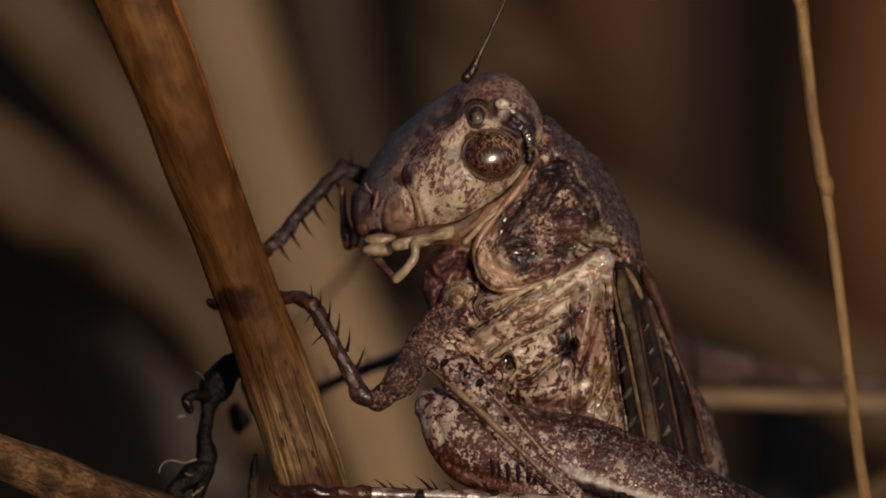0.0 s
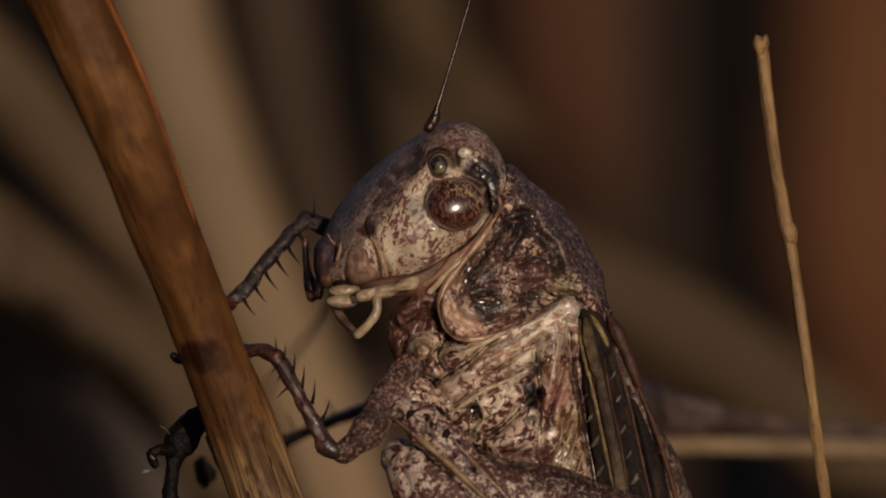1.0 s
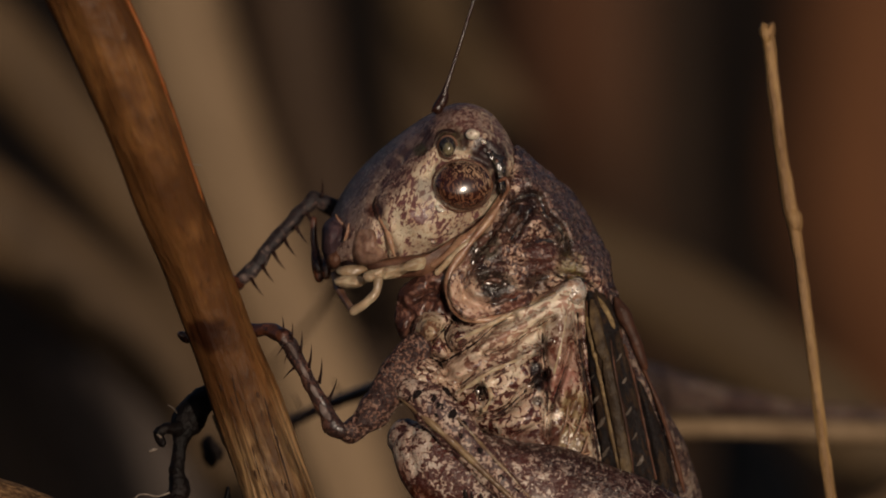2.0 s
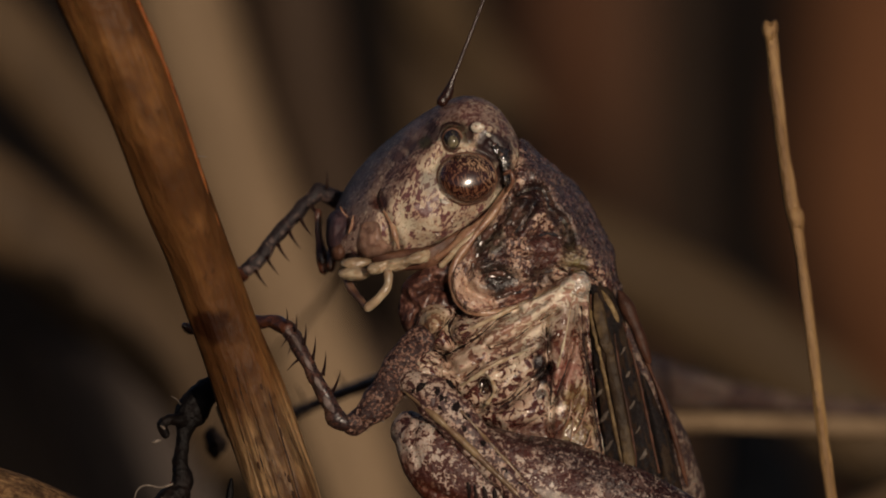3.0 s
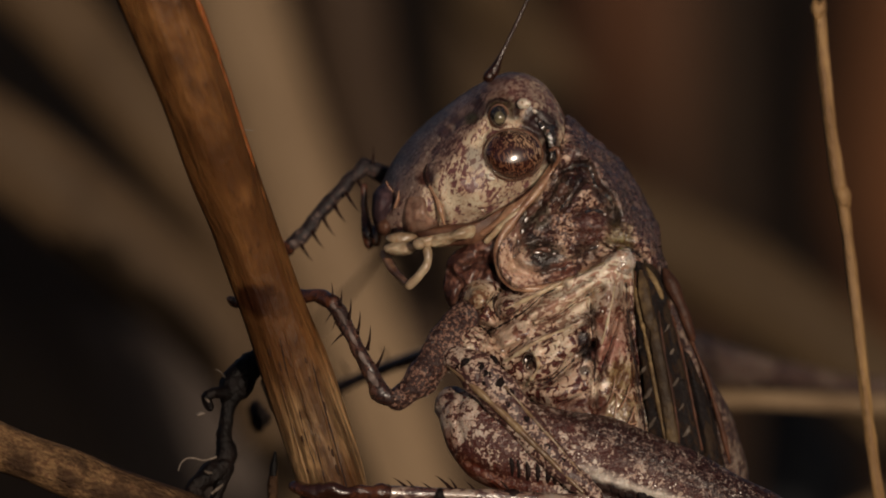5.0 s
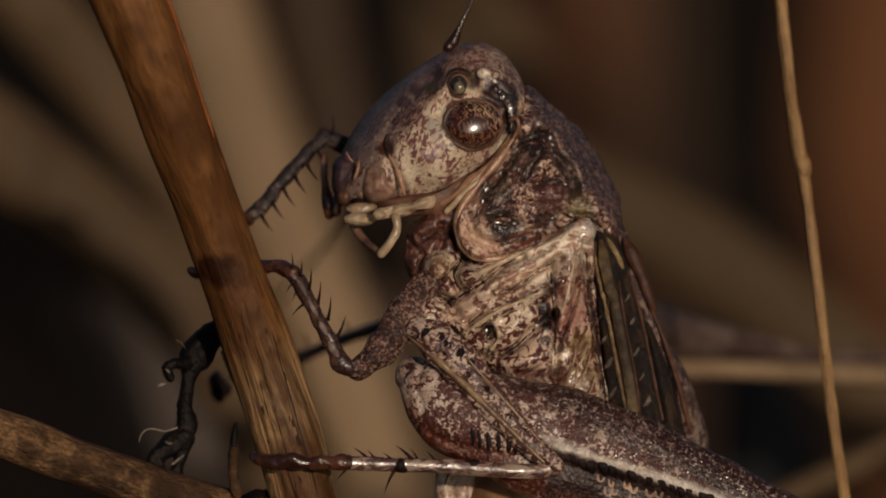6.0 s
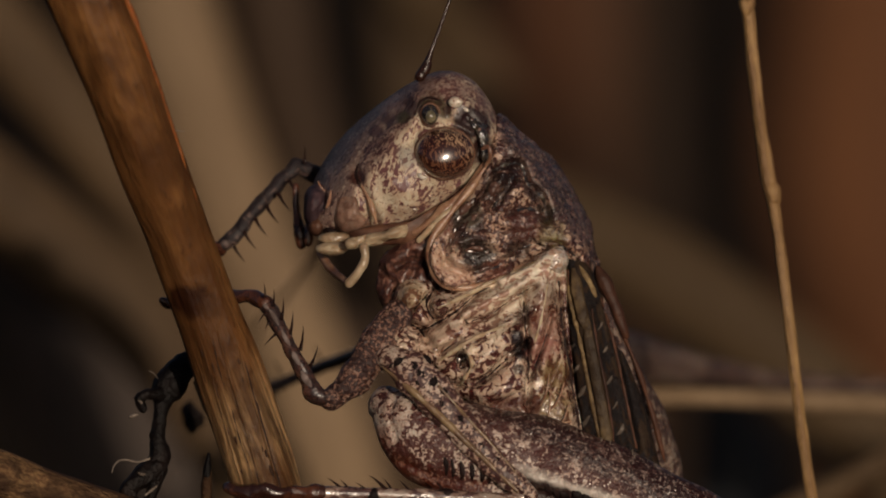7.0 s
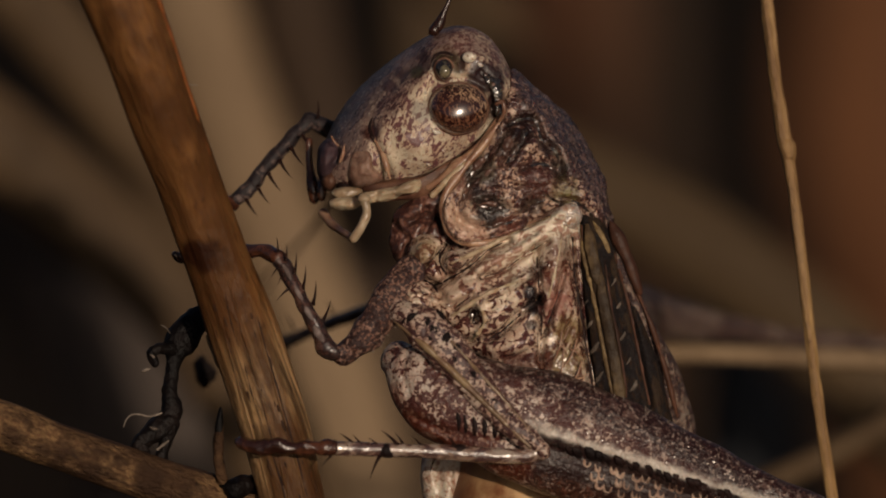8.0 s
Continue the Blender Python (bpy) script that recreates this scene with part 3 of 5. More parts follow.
def puff(outline, d, near, far, power=2.2, n=6, rings=12, lump=0.0, per_mm=1.5, peak=None, seed=0.0, lean=(0, 0), strokes=(), grain=0.0, shake=1.0):
    """A swollen plate with that outline: near and far are its swellings in mm toward and away from the lens; lean tilts it (mm of depth per 100 units)."""
    bm = bmesh.new()
    out = ring_loop(outline, n)
    c = np.array(peak) if peak else out.mean(axis=0)

    def row(s, swell):
        h = swell * (1 - s ** power) ** 0.5
        vs = []
        for p in out:
            q = c + (p - c) * s
            tilt = (q[0] - c[0]) * lean[0] / 100 + (q[1] - c[1]) * lean[1] / 100
            vs.append(bm.verts.new(G(q[0], q[1], d + tilt - h)))
        return vs
    rim = row(1.0, 0.0)
    for swell, many in ((near, rings), (-far, max(5, rings // 3))):
        ss = [math.sin(math.pi / 2 * (1 - k / many)) for k in range(many)]
        last = rim
        for s in ss[1:]:
            cur = row(s, swell)
            for j in range(len(out)):
                bm.faces.new((last[j], last[(j + 1) % len(out)], cur[(j + 1) % len(out)], cur[j]))
            last = cur
        tip = bm.verts.new(G(c[0], c[1], d - swell))
        for j in range(len(out)):
            bm.faces.new((last[j], last[(j + 1) % len(out)], tip))
    bmesh.ops.recalc_face_normals(bm, faces=bm.faces)
    lumpy(bm, lump, per_mm, seed)
    if strokes:
        sculpt(bm, strokes, shake)
    lumpy(bm, grain, per_mm * 5, seed + 5)
    return bm


def recede(bm, p, q, slope, soft=12.0):
    """Turn the surface away from the lens beyond the plan line from p to q, on its right-hand side as one walks from p to q with y down; slope is mm of depth per mm."""
    bm.normal_update()
    dx, dy = q[0] - p[0], q[1] - p[1]
    m = math.hypot(dx, dy)
    for v in bm.verts:
        if v.normal.y > 0.3:
            continue
        k = 1 + v.co.y / MM / STAND
        x, y = v.co.x / MM / k * UNIT + 784, 441 - v.co.z / MM / k * UNIT
        gap = ((y - p[1]) * dx - (x - p[0]) * dy) / m
        gap += 5 * noise.noise(v.co * 1800.0)
        v.co.y += slope * soft * math.log1p(math.exp(min(40.0, gap / soft))) / UNIT * MM


def tree_of(bm):
    return BVHTree.FromBMesh(bm)


def drape(tree, line, r, lift=0.0, n=8, sides=8, thick=0.6, lump=0.0, ends=0.4):
    """A seam or welt laid on a surface along plan points: r in units, lift in mm toward the lens."""
    rows = []
    path = glide([(x, y, 0) for x, y in line], n)
    for i, (x, y, _) in enumerate(path):
        hit = tree.ray_cast(G(x, y, -20), (G(x, y, 20) - G(x, y, -20)).normalized())
        if hit[0] is not None:
            s = min(1.0, ends + (1 - ends) * 2.2 * min(i, len(path) - 1 - i) / max(1, len(path) - 1) * 2)
            rows.append((x, y, hit[0].y / MM - lift, r * s, r * s * thick))
    return tube(rows, sides=sides, n=1, lump=lump, per_mm=4.0) if len(rows) > 3 else None


def facet(tree, x, y, rx, ry, turn=0.0):
    """A small added flat-topped facet, rx by ry units, its top turned square to the sun's glance to make a glint;
    seated on a surface.
    """
    hit = tree.ray_cast(G(x, y, -20), (G(x, y, 20) - G(x, y, -20)).normalized())
    if hit[0] is None:
        return None
    c, s = math.cos(radians(turn)), math.sin(radians(turn))
    rim = []
    for k in range(7):
        a = k * math.tau / 7
        f = 1 + 0.22 * math.sin(a * 2 + x) + 0.15 * math.sin(a * 3 + y)
        u, v = rx * f * math.cos(a), ry * f * math.sin(a)
        rim.append((x + u * c - v * s, y + u * s + v * c))
    big = max(rx, ry) > 6
    wild = 0.04 if big else 0.14     # small bumps face every way, large ones the sun
    lean = (0.1725 + wild * math.sin(x * 12.9 + y * 7.7), -0.056 + wild * math.sin(x * 3.1 + y * 5.3))
    lift = (0.3 if big else 0.1) * max(rx, ry) / UNIT
    return puff(rim, hit[0].y / MM - 0.6 * lift, 0.12 * min(rx, ry) / UNIT + 0.004, 0.2, 4.0, n=3, rings=6, lean=lean)


# highlights put into the shape: one sun-facing facet for each glint
def glints(tree, rows, material, parent, label):
    for row in rows:
        glint_facet = facet(tree, *row)
        if glint_facet:
            part("glint_facet", glint_facet, material, parent, label)


def part(name, bm, material, parent, label="", pivot=None):
    """One mesh object under a thing or part."""
    if pivot is not None:
        bmesh.ops.translate(bm, verts=bm.verts, vec=-pivot)
    me = bpy.data.meshes.new(name)
    bm.to_mesh(me)
    bm.free()
    me.materials.append(material)
    for p in me.polygons:
        p.use_smooth = True
    ob = new(name, me)
    ob.parent = parent
    if pivot is not None:
        ob.location = pivot
    return tagged(ob, label)


def thing(name, label, category, group="", kind=""):
    ob = new(name)
    ob.empty_display_size = 0.002
    ob.matrix_world = BASE
    return tagged(ob, label, category, group, kind)


def cone_mesh(name, material, bend=0.18):
    """A slightly bent thorn of unit length along x."""
    bm = bmesh.new()
    loops = []
    for s, r in ((0, 0.12), (0.12, 0.085), (0.4, 0.06), (0.75, 0.03), (1.0, 0.004)):
        loops.append([bm.verts.new((s, r * math.cos(a), r * math.sin(a) + bend * s * s)) for a in (k * math.pi / 3 for k in range(6))])
    for a, b in zip(loops, loops[1:]):
        for j in range(6):
            bm.faces.new((a[j], a[(j + 1) % 6], b[(j + 1) % 6], b[j]))
    bm.faces.new(loops[0][::-1])
    bm.faces.new(loops[-1])
    bmesh.ops.recalc_face_normals(bm, faces=bm.faces)
    me = bpy.data.meshes.new(name)
    bm.to_mesh(me)
    bm.free()
    me.materials.append(material)
    for p in me.polygons:
        p.use_smooth = True
    return me


THORN = cone_mesh("spine", HORN)


def spine(parent, x, y, d, angle, length, toward=0.0, width=1.0):
    """A thorn at a plan point; angle in degrees, 0 to the right, 90 up; toward leans it to the lens."""
    k = 1.05 * length / UNIT * MM
    ob = new("spine", THORN)
    ob.parent = parent
    ob.matrix_basis = Matrix.Translation(G(x, y, d)) @ pose(0, 0, 0, 0, -angle, 0) @ pose(0, 0, 0, 0, 0, -toward) @ Matrix.Diagonal((k, k * width, k * width, 1))
    return ob

# ---- ground ----


def ground_sheet():
    bm = bmesh.new()
    steps = [-40, -6, -2, -1] + [x / 20 for x in range(-16, 29)] + [2, 4, 10, 60]
    grid = {}
    for i, x in enumerate(steps):
        for j, y in enumerate(steps):
            near = 1.0 if abs(x) < 0.9 and -0.9 < y < 1.5 else 0.0
            z = near * 0.012 * noise.noise(Vector((x * 7, y * 7, 0))) - 0.004
            grid[i, j] = bm.verts.new((x, y, z))
    m = len(steps)
    for i in range(m - 1):
        for j in range(m - 1):
            bm.faces.new((grid[i, j], grid[i + 1, j], grid[i + 1, j + 1], grid[i, j + 1]))
    bm.normal_update()
    return bm


tagged(part("ground", ground_sheet(), SOIL, None), "humus soil under the dry grass, darkened to stand for shade", "ground", kind="structure")

# ---- the stem that the animal holds ----
stem = thing("plant_stem", "upright dry brown plant stem with blotches and lengthwise ribs", "stem")
stem_mesh = tube([(-130, -700, -4.0, 70), (104, -230, -3.0, 69), (212, 0, -2.4, 66), (286, 205, -1.6, 61), (342, 350, -0.9, 59), (380, 455, -0.5, 58), (437, 610, 0.0, 62),
                    (490, 780, 0.3, 60), (515, 882, 0.5, 58), (585, 1150, 0.9, 57), (1100, 3600, 3.0, 58), (1500, 8400, 5.0, 60)],
                   sides=48, n=14, lump=0.05, per_mm=0.5, ridges=7, groove=0.025)
stem_tree = tree_of(stem_mesh)
stalk_part = part("stalk", stem_mesh, STEM, stem)
# strip added along the stem to colour its sunlit edge
part("edge", tube([(170, -252, -3.2, 5), (272, -22, -2.6, 5), (305, 80, -2.2, 5), (340, 186, -1.8, 4), (370, 275, -1.4, 2)], n=10, sides=10, lump=0.05, per_mm=2.0), LITEDGE, stalk_part, "added orange strip for the sunlit edge")
for line, r in (([(478, 640), (498, 720), (522, 800), (546, 890)], 4.0), ([(462, 690), (470, 740), (484, 790)], 2.4), ([(430, 640), (446, 700), (470, 770)], 1.8), ([(480, 800), (496, 850), (508, 900)], 2.6), ([(398, 520), (408, 570), (424, 620)], 1.8), ([(455, 560), (468, 610), (484, 668)], 2.2)):
    part("crack", drape(stem_tree, line, r * 0.55, 0.002, n=12, thick=0.5, lump=0.015, ends=0.15), MAROON_SHELL, stalk_part, "dark lengthwise crack")

flake_rng = random.Random(5)
for k in range(34):
    t = flake_rng.random()
    x = 402 + 128 * t + flake_rng.uniform(-42, 42)
    y = 540 + 350 * t
    m = flake_rng.uniform(5, 15)
    flake = drape(stem_tree, [(x - 0.3 * m, y - m), (x, y), (x + 0.3 * m, y + m)], flake_rng.uniform(1.2, 3.0), -0.004, n=4, thick=0.3, lump=0.02, ends=0.2)
    if flake:
        part("flake", flake, STEMDARK, stalk_part, "dark weathered flake")
for line, r in (([(404, 500), (432, 600), (462, 700), (500, 840), (514, 900)], 3.0), ([(440, 520), (470, 630), (502, 740), (532, 850), (544, 900)], 2.4), ([(376, 520), (402, 610), (430, 710), (462, 820), (480, 890)], 2.4)):
    part("rib", drape(stem_tree, line, r, 0.004, n=10, thick=0.8, lump=0.02), STEM, stalk_part, "raised lengthwise rib")

# ---- straw, twigs and background stems ----
straw = thing("straw", "thin upright dry yellow straw, broken off at its tip", "straw")
part("stalk", tube([(1351, -72, 3.0, 12), (1354, -50, 3.0, 11.5), (1362, 40, 3.0, 12), (1375, 150, 3.0, 11), (1389, 245, 3.0, 13), (1395, 275, 3.0, 11), (1416, 430, 3.0, 10.5),
                    (1447, 700, 3.0, 10.5), (1474, 882, 3.0, 10.5), (1540, 1300, 3.2, 12), (1900, 8400, 6.0, 14)], sides=16, n=8, lump=0.02, per_mm=2.0), STRAW, straw)
part("node", puff([(1381, 238), (1396, 234), (1409, 258), (1407, 282), (1394, 288), (1384, 268)], 3.0, 0.2, 0.2, 2.0, n=5, rings=7, lump=0.04, per_mm=3), STRAW, straw, "swollen knot")
part("broken_tip", puff([(1339, -64), (1342, -86), (1352, -80), (1362, -87), (1364, -66), (1359, -46), (1345, -46)], 3.0, 0.2, 0.2, 2.2, n=5, rings=7, lump=0.06, per_mm=3), STRAW, straw, "frayed pale tip")
twig = thing("twig", "mottled dry twig lying across the stem's foot", "twig")
part("stalk", tube([(-900, 460, -0.5, 44), (-300, 640, -0.3, 43), (0, 752, 0.0, 42), (200, 826, 0.4, 41), (400, 890, 0.8, 40), (900, 1100, 2.0, 40), (2400, 2700, 10.0, 40), (4200, 8600, 20, 40)],
                   sides=24, n=8, lump=0.05, per_mm=1.0), BARK, twig)


def grass(points, material, label, flat=0.6):
    ob = thing("dry_grass_stem", label, "grass stem", "dry grass behind")
    part("stalk", tube(points, sides=16, n=5, flat=flat, lump=0.05, per_mm=0.4), material, ob)
    return ob


grass([(180, -900, 60, 90), (310, -100, 60, 90), (405, 200, 60, 88), (520, 500, 60, 94), (640, 850, 60, 90), (800, 1600, 61, 88), (1200, 6200, 64, 88)], PALE, "pale dry grass stem, broad and out of focus")
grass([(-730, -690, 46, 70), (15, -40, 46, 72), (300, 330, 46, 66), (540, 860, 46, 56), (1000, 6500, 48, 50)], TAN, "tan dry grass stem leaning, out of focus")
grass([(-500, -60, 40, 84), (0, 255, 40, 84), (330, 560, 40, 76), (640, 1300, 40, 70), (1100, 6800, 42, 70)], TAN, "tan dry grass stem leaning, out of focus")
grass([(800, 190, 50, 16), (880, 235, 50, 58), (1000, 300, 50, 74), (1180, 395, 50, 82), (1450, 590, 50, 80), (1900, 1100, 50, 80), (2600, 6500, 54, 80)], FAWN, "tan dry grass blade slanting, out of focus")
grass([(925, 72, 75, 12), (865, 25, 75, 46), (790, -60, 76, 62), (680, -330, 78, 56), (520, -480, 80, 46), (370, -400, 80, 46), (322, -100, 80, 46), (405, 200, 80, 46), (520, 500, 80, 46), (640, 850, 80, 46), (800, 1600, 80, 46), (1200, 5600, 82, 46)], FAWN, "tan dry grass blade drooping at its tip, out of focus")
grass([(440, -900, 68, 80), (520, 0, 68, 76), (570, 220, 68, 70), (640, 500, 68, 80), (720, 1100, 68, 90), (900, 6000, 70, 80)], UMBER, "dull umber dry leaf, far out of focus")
grass([(1030, -900, 250, 90), (1020, -100, 250, 90), (1030, 60, 250, 70), (1050, 180, 250, 30), (1090, 500, 252, 16), (1150, 1900, 262, 24)], RUST, "rust-brown dry leaf, far out of focus")
grass([(1150, -900, 220, 46), (1142, 0, 220, 42), (1145, 350, 220, 36), (1165, 900, 224, 36), (1215, 2300, 232, 36)], UMBER, "brown dry stem, far out of focus")
grass([(1530, -900, 230, 96), (1525, -60, 230, 96), (1510, 260, 230, 104), (1545, 480, 230, 70), (1590, 900, 234, 44), (1620, 2200, 242, 44)], GLOW, "orange-brown dry leaf, far out of focus")
grass([(1660, -900, 240, 80), (1650, 0, 240, 80), (1655, 500, 240, 70), (1680, 2100, 246, 60)], RUST, "rust-brown dry leaf, far out of focus")
grass([(760, -900, 110, 60), (760, 0, 110, 60), (780, 300, 110, 60), (800, 1100, 112, 60), (850, 4300, 116, 60)], TAN, "dull dry stem, far out of focus")
grass([(1000, 640, 16, 14), (1200, 626, 16, 19), (1400, 632, 16, 20), (1568, 640, 16, 20), (2000, 668, 16, 20), (3600, 1500, 17, 22), (4300, 7700, 22, 24)], PALE, "yellowish dry stem lying level behind the animal", 1.0)
grass([(1300, 880, 22, 24), (1480, 800, 22, 26), (1568, 752, 22, 26), (2000, 560, 22, 24), (3000, 900, 22, 24), (4000, 7400, 26, 24)], TAN, "reddish thin twig crossing low, out of focus", 1.0)

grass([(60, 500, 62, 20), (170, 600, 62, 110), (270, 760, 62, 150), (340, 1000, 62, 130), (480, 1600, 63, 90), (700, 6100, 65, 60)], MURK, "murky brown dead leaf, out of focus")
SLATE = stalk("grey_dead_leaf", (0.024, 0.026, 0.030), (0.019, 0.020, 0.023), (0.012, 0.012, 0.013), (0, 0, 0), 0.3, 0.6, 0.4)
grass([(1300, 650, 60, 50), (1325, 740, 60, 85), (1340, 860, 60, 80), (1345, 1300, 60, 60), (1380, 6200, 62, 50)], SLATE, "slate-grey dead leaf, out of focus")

# ---- the bush-cricket ----
cricket = thing("bush_cricket", "mottled brown and cream bush-cricket clinging to a dry stem", "insect")
MID = 1.9     # depth of the body's own middle plane

# head
head_mesh = puff([(906, 160), (897, 110), (866, 66), (818, 46), (768, 56), (706, 94), (652, 136), (608, 186), (578, 240), (564, 292), (580, 326), (680, 325), (745, 315), (815, 278), (872, 225)],
                         1.25, 1.05, 2.4, 2.7, n=14, rings=44, lump=0.05, per_mm=0.9, peak=(775, 200), grain=0.012,
                         strokes=((-0.04, 7, [(752, 98), (700, 150), (662, 200), (655, 235)]), (-0.14, 9, [(655, 225), (668, 262), (690, 312)]),
                                  (0.12, 9, [(672, 240), (690, 285), (705, 318)]), (0.13, 7, [(705, 322), (750, 312), (805, 280), (852, 238), (882, 200)]), (-0.16, 8, [(735, 338), (790, 305), (850, 256), (890, 212)]),
                                  (-0.16, 8, [(752, 170), (768, 145), (800, 140), (835, 143), (866, 165), (872, 200), (850, 235)]), (0.12, 14, [(838, 92), (870, 115), (890, 150), (893, 190)]),
                                  (0.10, 22, [(720, 250), (760, 285)]), (-0.08, 10, [(762, 112), (780, 92), (806, 96), (815, 130)]), (-0.07, 6, [(850, 128), (868, 150), (876, 185)])))
recede(head_mesh, (742, 78), (628, 232), 2.2, 24.0)
recede(head_mesh, (900, 150), (800, 62), 0.5)
head_tree = tree_of(head_mesh)
head = part("head", head_mesh, HEAD, cricket, "cream head freckled with plum, darker plum brow")
# dark strips that paint shade into the head's grooves
for line, r in (([(660, 205), (655, 232), (662, 252)], 4.5), ([(762, 116), (770, 100), (790, 94), (806, 100)], 3.2)):
    part("groove", drape(head_tree, line, r, -0.008, lump=0.04), MAROON_SHELL, head, "groove with its shade laid on as a dark strip")
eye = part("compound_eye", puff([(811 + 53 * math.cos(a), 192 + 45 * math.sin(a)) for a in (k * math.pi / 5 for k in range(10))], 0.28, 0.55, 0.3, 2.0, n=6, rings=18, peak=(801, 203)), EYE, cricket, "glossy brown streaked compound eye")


def ring(cx, cy, rx, ry, d, r, turn=0.0, a0=0, a1=360, lift=0.0):
    c, s = math.cos(radians(turn)), math.sin(radians(turn))
    pts = []
    for k in range(13):
        a = radians(a0 + (a1 - a0) * k / 12)
        u, v = rx * math.cos(a), ry * math.sin(a)
        pts.append((cx + u * c - v * s, cy + u * s + v * c, d + lift * math.sin(a), r))
    return tube(pts, sides=8, n=3, rounded=False)


part("rim", ring(811, 192, 53, 45, 0.25, 2.8), DARKRIM, eye, "tan ring round the eye")
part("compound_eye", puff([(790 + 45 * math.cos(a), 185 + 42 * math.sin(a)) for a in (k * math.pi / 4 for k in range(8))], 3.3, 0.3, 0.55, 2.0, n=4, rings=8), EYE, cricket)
# beads added where small highlights stand on the head
for line, r in (([(764, 228), (771, 233), (779, 234)], 5.0), ([(756, 290), (759, 292), (762, 293)], 2.6), ([(784, 266), (786, 268), (788, 270)], 2.2), ([(752, 162), (754, 164), (756, 165)], 2.4), ([(846, 112), (850, 115), (854, 116)], 3.2)):
    part("bead", drape(head_tree, line, r, 0.01, n=5, thick=0.9, lump=0.02), PALESHINE, head, "pale bead standing for a highlight")
socket = part("antenna_socket", puff([(786 + 16 * math.cos(a), 123 + 19 * math.sin(a)) for a in (k * math.pi / 4 for k in range(8))], 0.32, 0.24, 0.2, 2.0, n=5, rings=10, lump=0.03, per_mm=3), BRUISE, cricket, "glassy greenish antenna socket")
part("rim", ring(786, 123, 17, 20, 0.36, 2.5), DARKRIM, socket)
part("bead", puff([(787 + 10 * math.cos(a), 126 + 12 * math.sin(a)) for a in (k * math.pi / 3 for k in range(6))], 0.12, 0.12, 0.1, 2.0, n=4, rings=6), BEAD, socket, "pale glassy bead")
part("pale_spot", puff([(831 + 13 * math.cos(a) + 2 * math.sin(3 * a), 101 + 10 * math.sin(a)) for a in (k * math.pi / 3 for k in range(6))], 0.30, 0.10, 0.1, 2.0, n=4, rings=6), SHOULDER, cricket, "small cream spot above the eye")
stripe_mesh = puff([(846, 116), (868, 122), (886, 150), (890, 185), (884, 212), (876, 196), (872, 168), (856, 142)], 0.62, 0.22, 0.2, 2.2, n=8, rings=18, lump=0.12, per_mm=3.0, grain=0.03)
stripe_tree = tree_of(stripe_mesh)
stripe = part("eye_stripe", stripe_mesh, BRUISE, cricket, "glossy black stripe behind the eye")
glints(stripe_tree, ((852, 154, 4, 8, -25), (863, 172, 3, 8, -15), (867, 194, 2.5, 6), (860, 132, 4, 3), (874, 150, 3, 4), (882, 178, 2.4, 4)), DARKGLINT, stripe, "added facet turned to make a glint")
part("eye_curl", tube([(884, 214, 0.45, 3), (893, 196, 0.35, 4), (888, 180, 0.35, 4), (878, 184, 0.4, 3)], n=5, sides=8), RIM, cricket, "pale curled edge behind the eye")
part("mandible", puff([(612, 300), (620, 266), (646, 251), (666, 260), (672, 296), (680, 322), (642, 336), (620, 330)], 1.1, 0.72, 0.3, 2.4, n=8, rings=20, lump=0.05, per_mm=2.6, grain=0.012,
                       strokes=((-0.05, 6, [(632, 275), (628, 300), (640, 322)]), (0.04, 8, [(650, 270), (652, 300)]))), MOUTH, cricket, "pinkish translucent jaw plate")
lip = part("labrum", puff([(566, 258), (590, 244), (604, 258), (608, 292), (598, 314), (572, 322), (560, 296)], 1.5, 0.62, 0.3, 2.3, n=8, rings=18, lump=0.05, per_mm=2.2, grain=0.015,
                          strokes=((-0.08, 5, [(600, 262), (592, 285), (588, 312)]), (0.05, 6, [(578, 262), (574, 292)]))), LIP, cricket, "dark plum upper lip")
for row in ([(586, 241, 0.75, 2), (591, 250, 0.72, 2.4), (598, 258, 0.74, 2)], [(609, 258, 0.72, 2), (607, 270, 0.7, 2.6), (601, 287, 0.72, 2)]):
    part("lip_edge", tube(row, n=5, sides=8, lump=0.02, per_mm=5.0), RIM, lip, "pale lip edge")
part("lower_lip", puff([(570, 314), (590, 304), (598, 318), (588, 336), (572, 332)], 1.3, 0.35, 0.4, 2.6, n=7, rings=12, lump=0.05, per_mm=3.0, grain=0.012), DARKRIM, cricket, "amber brown lower lip")
part("throat_skin", puff([(640, 330), (690, 318), (750, 308), (800, 282), (812, 296), (780, 335), (735, 352), (670, 356)], 0.85, 0.22, 0.5, 2.6, n=8, rings=14, lump=0.05, per_mm=2.0, grain=0.015), DARKRIM, cricket, "reddish brown skin under the cheek")
part("jaw_edge", tube([(664, 250, 0.50, 2), (674, 266, 0.42, 4.5), (683, 290, 0.38, 5.2), (690, 316, 0.42, 3)], n=6, lump=0.03, per_mm=3), RIM, cricket, "reddish brown jaw edge")
part("jaw_tooth", puff([(598, 318), (625, 325), (640, 335), (618, 342), (596, 336)], 1.2, 0.3, 0.3, 2.2, n=5, rings=6), MAROON_SHELL, cricket, "dark jaw tip")
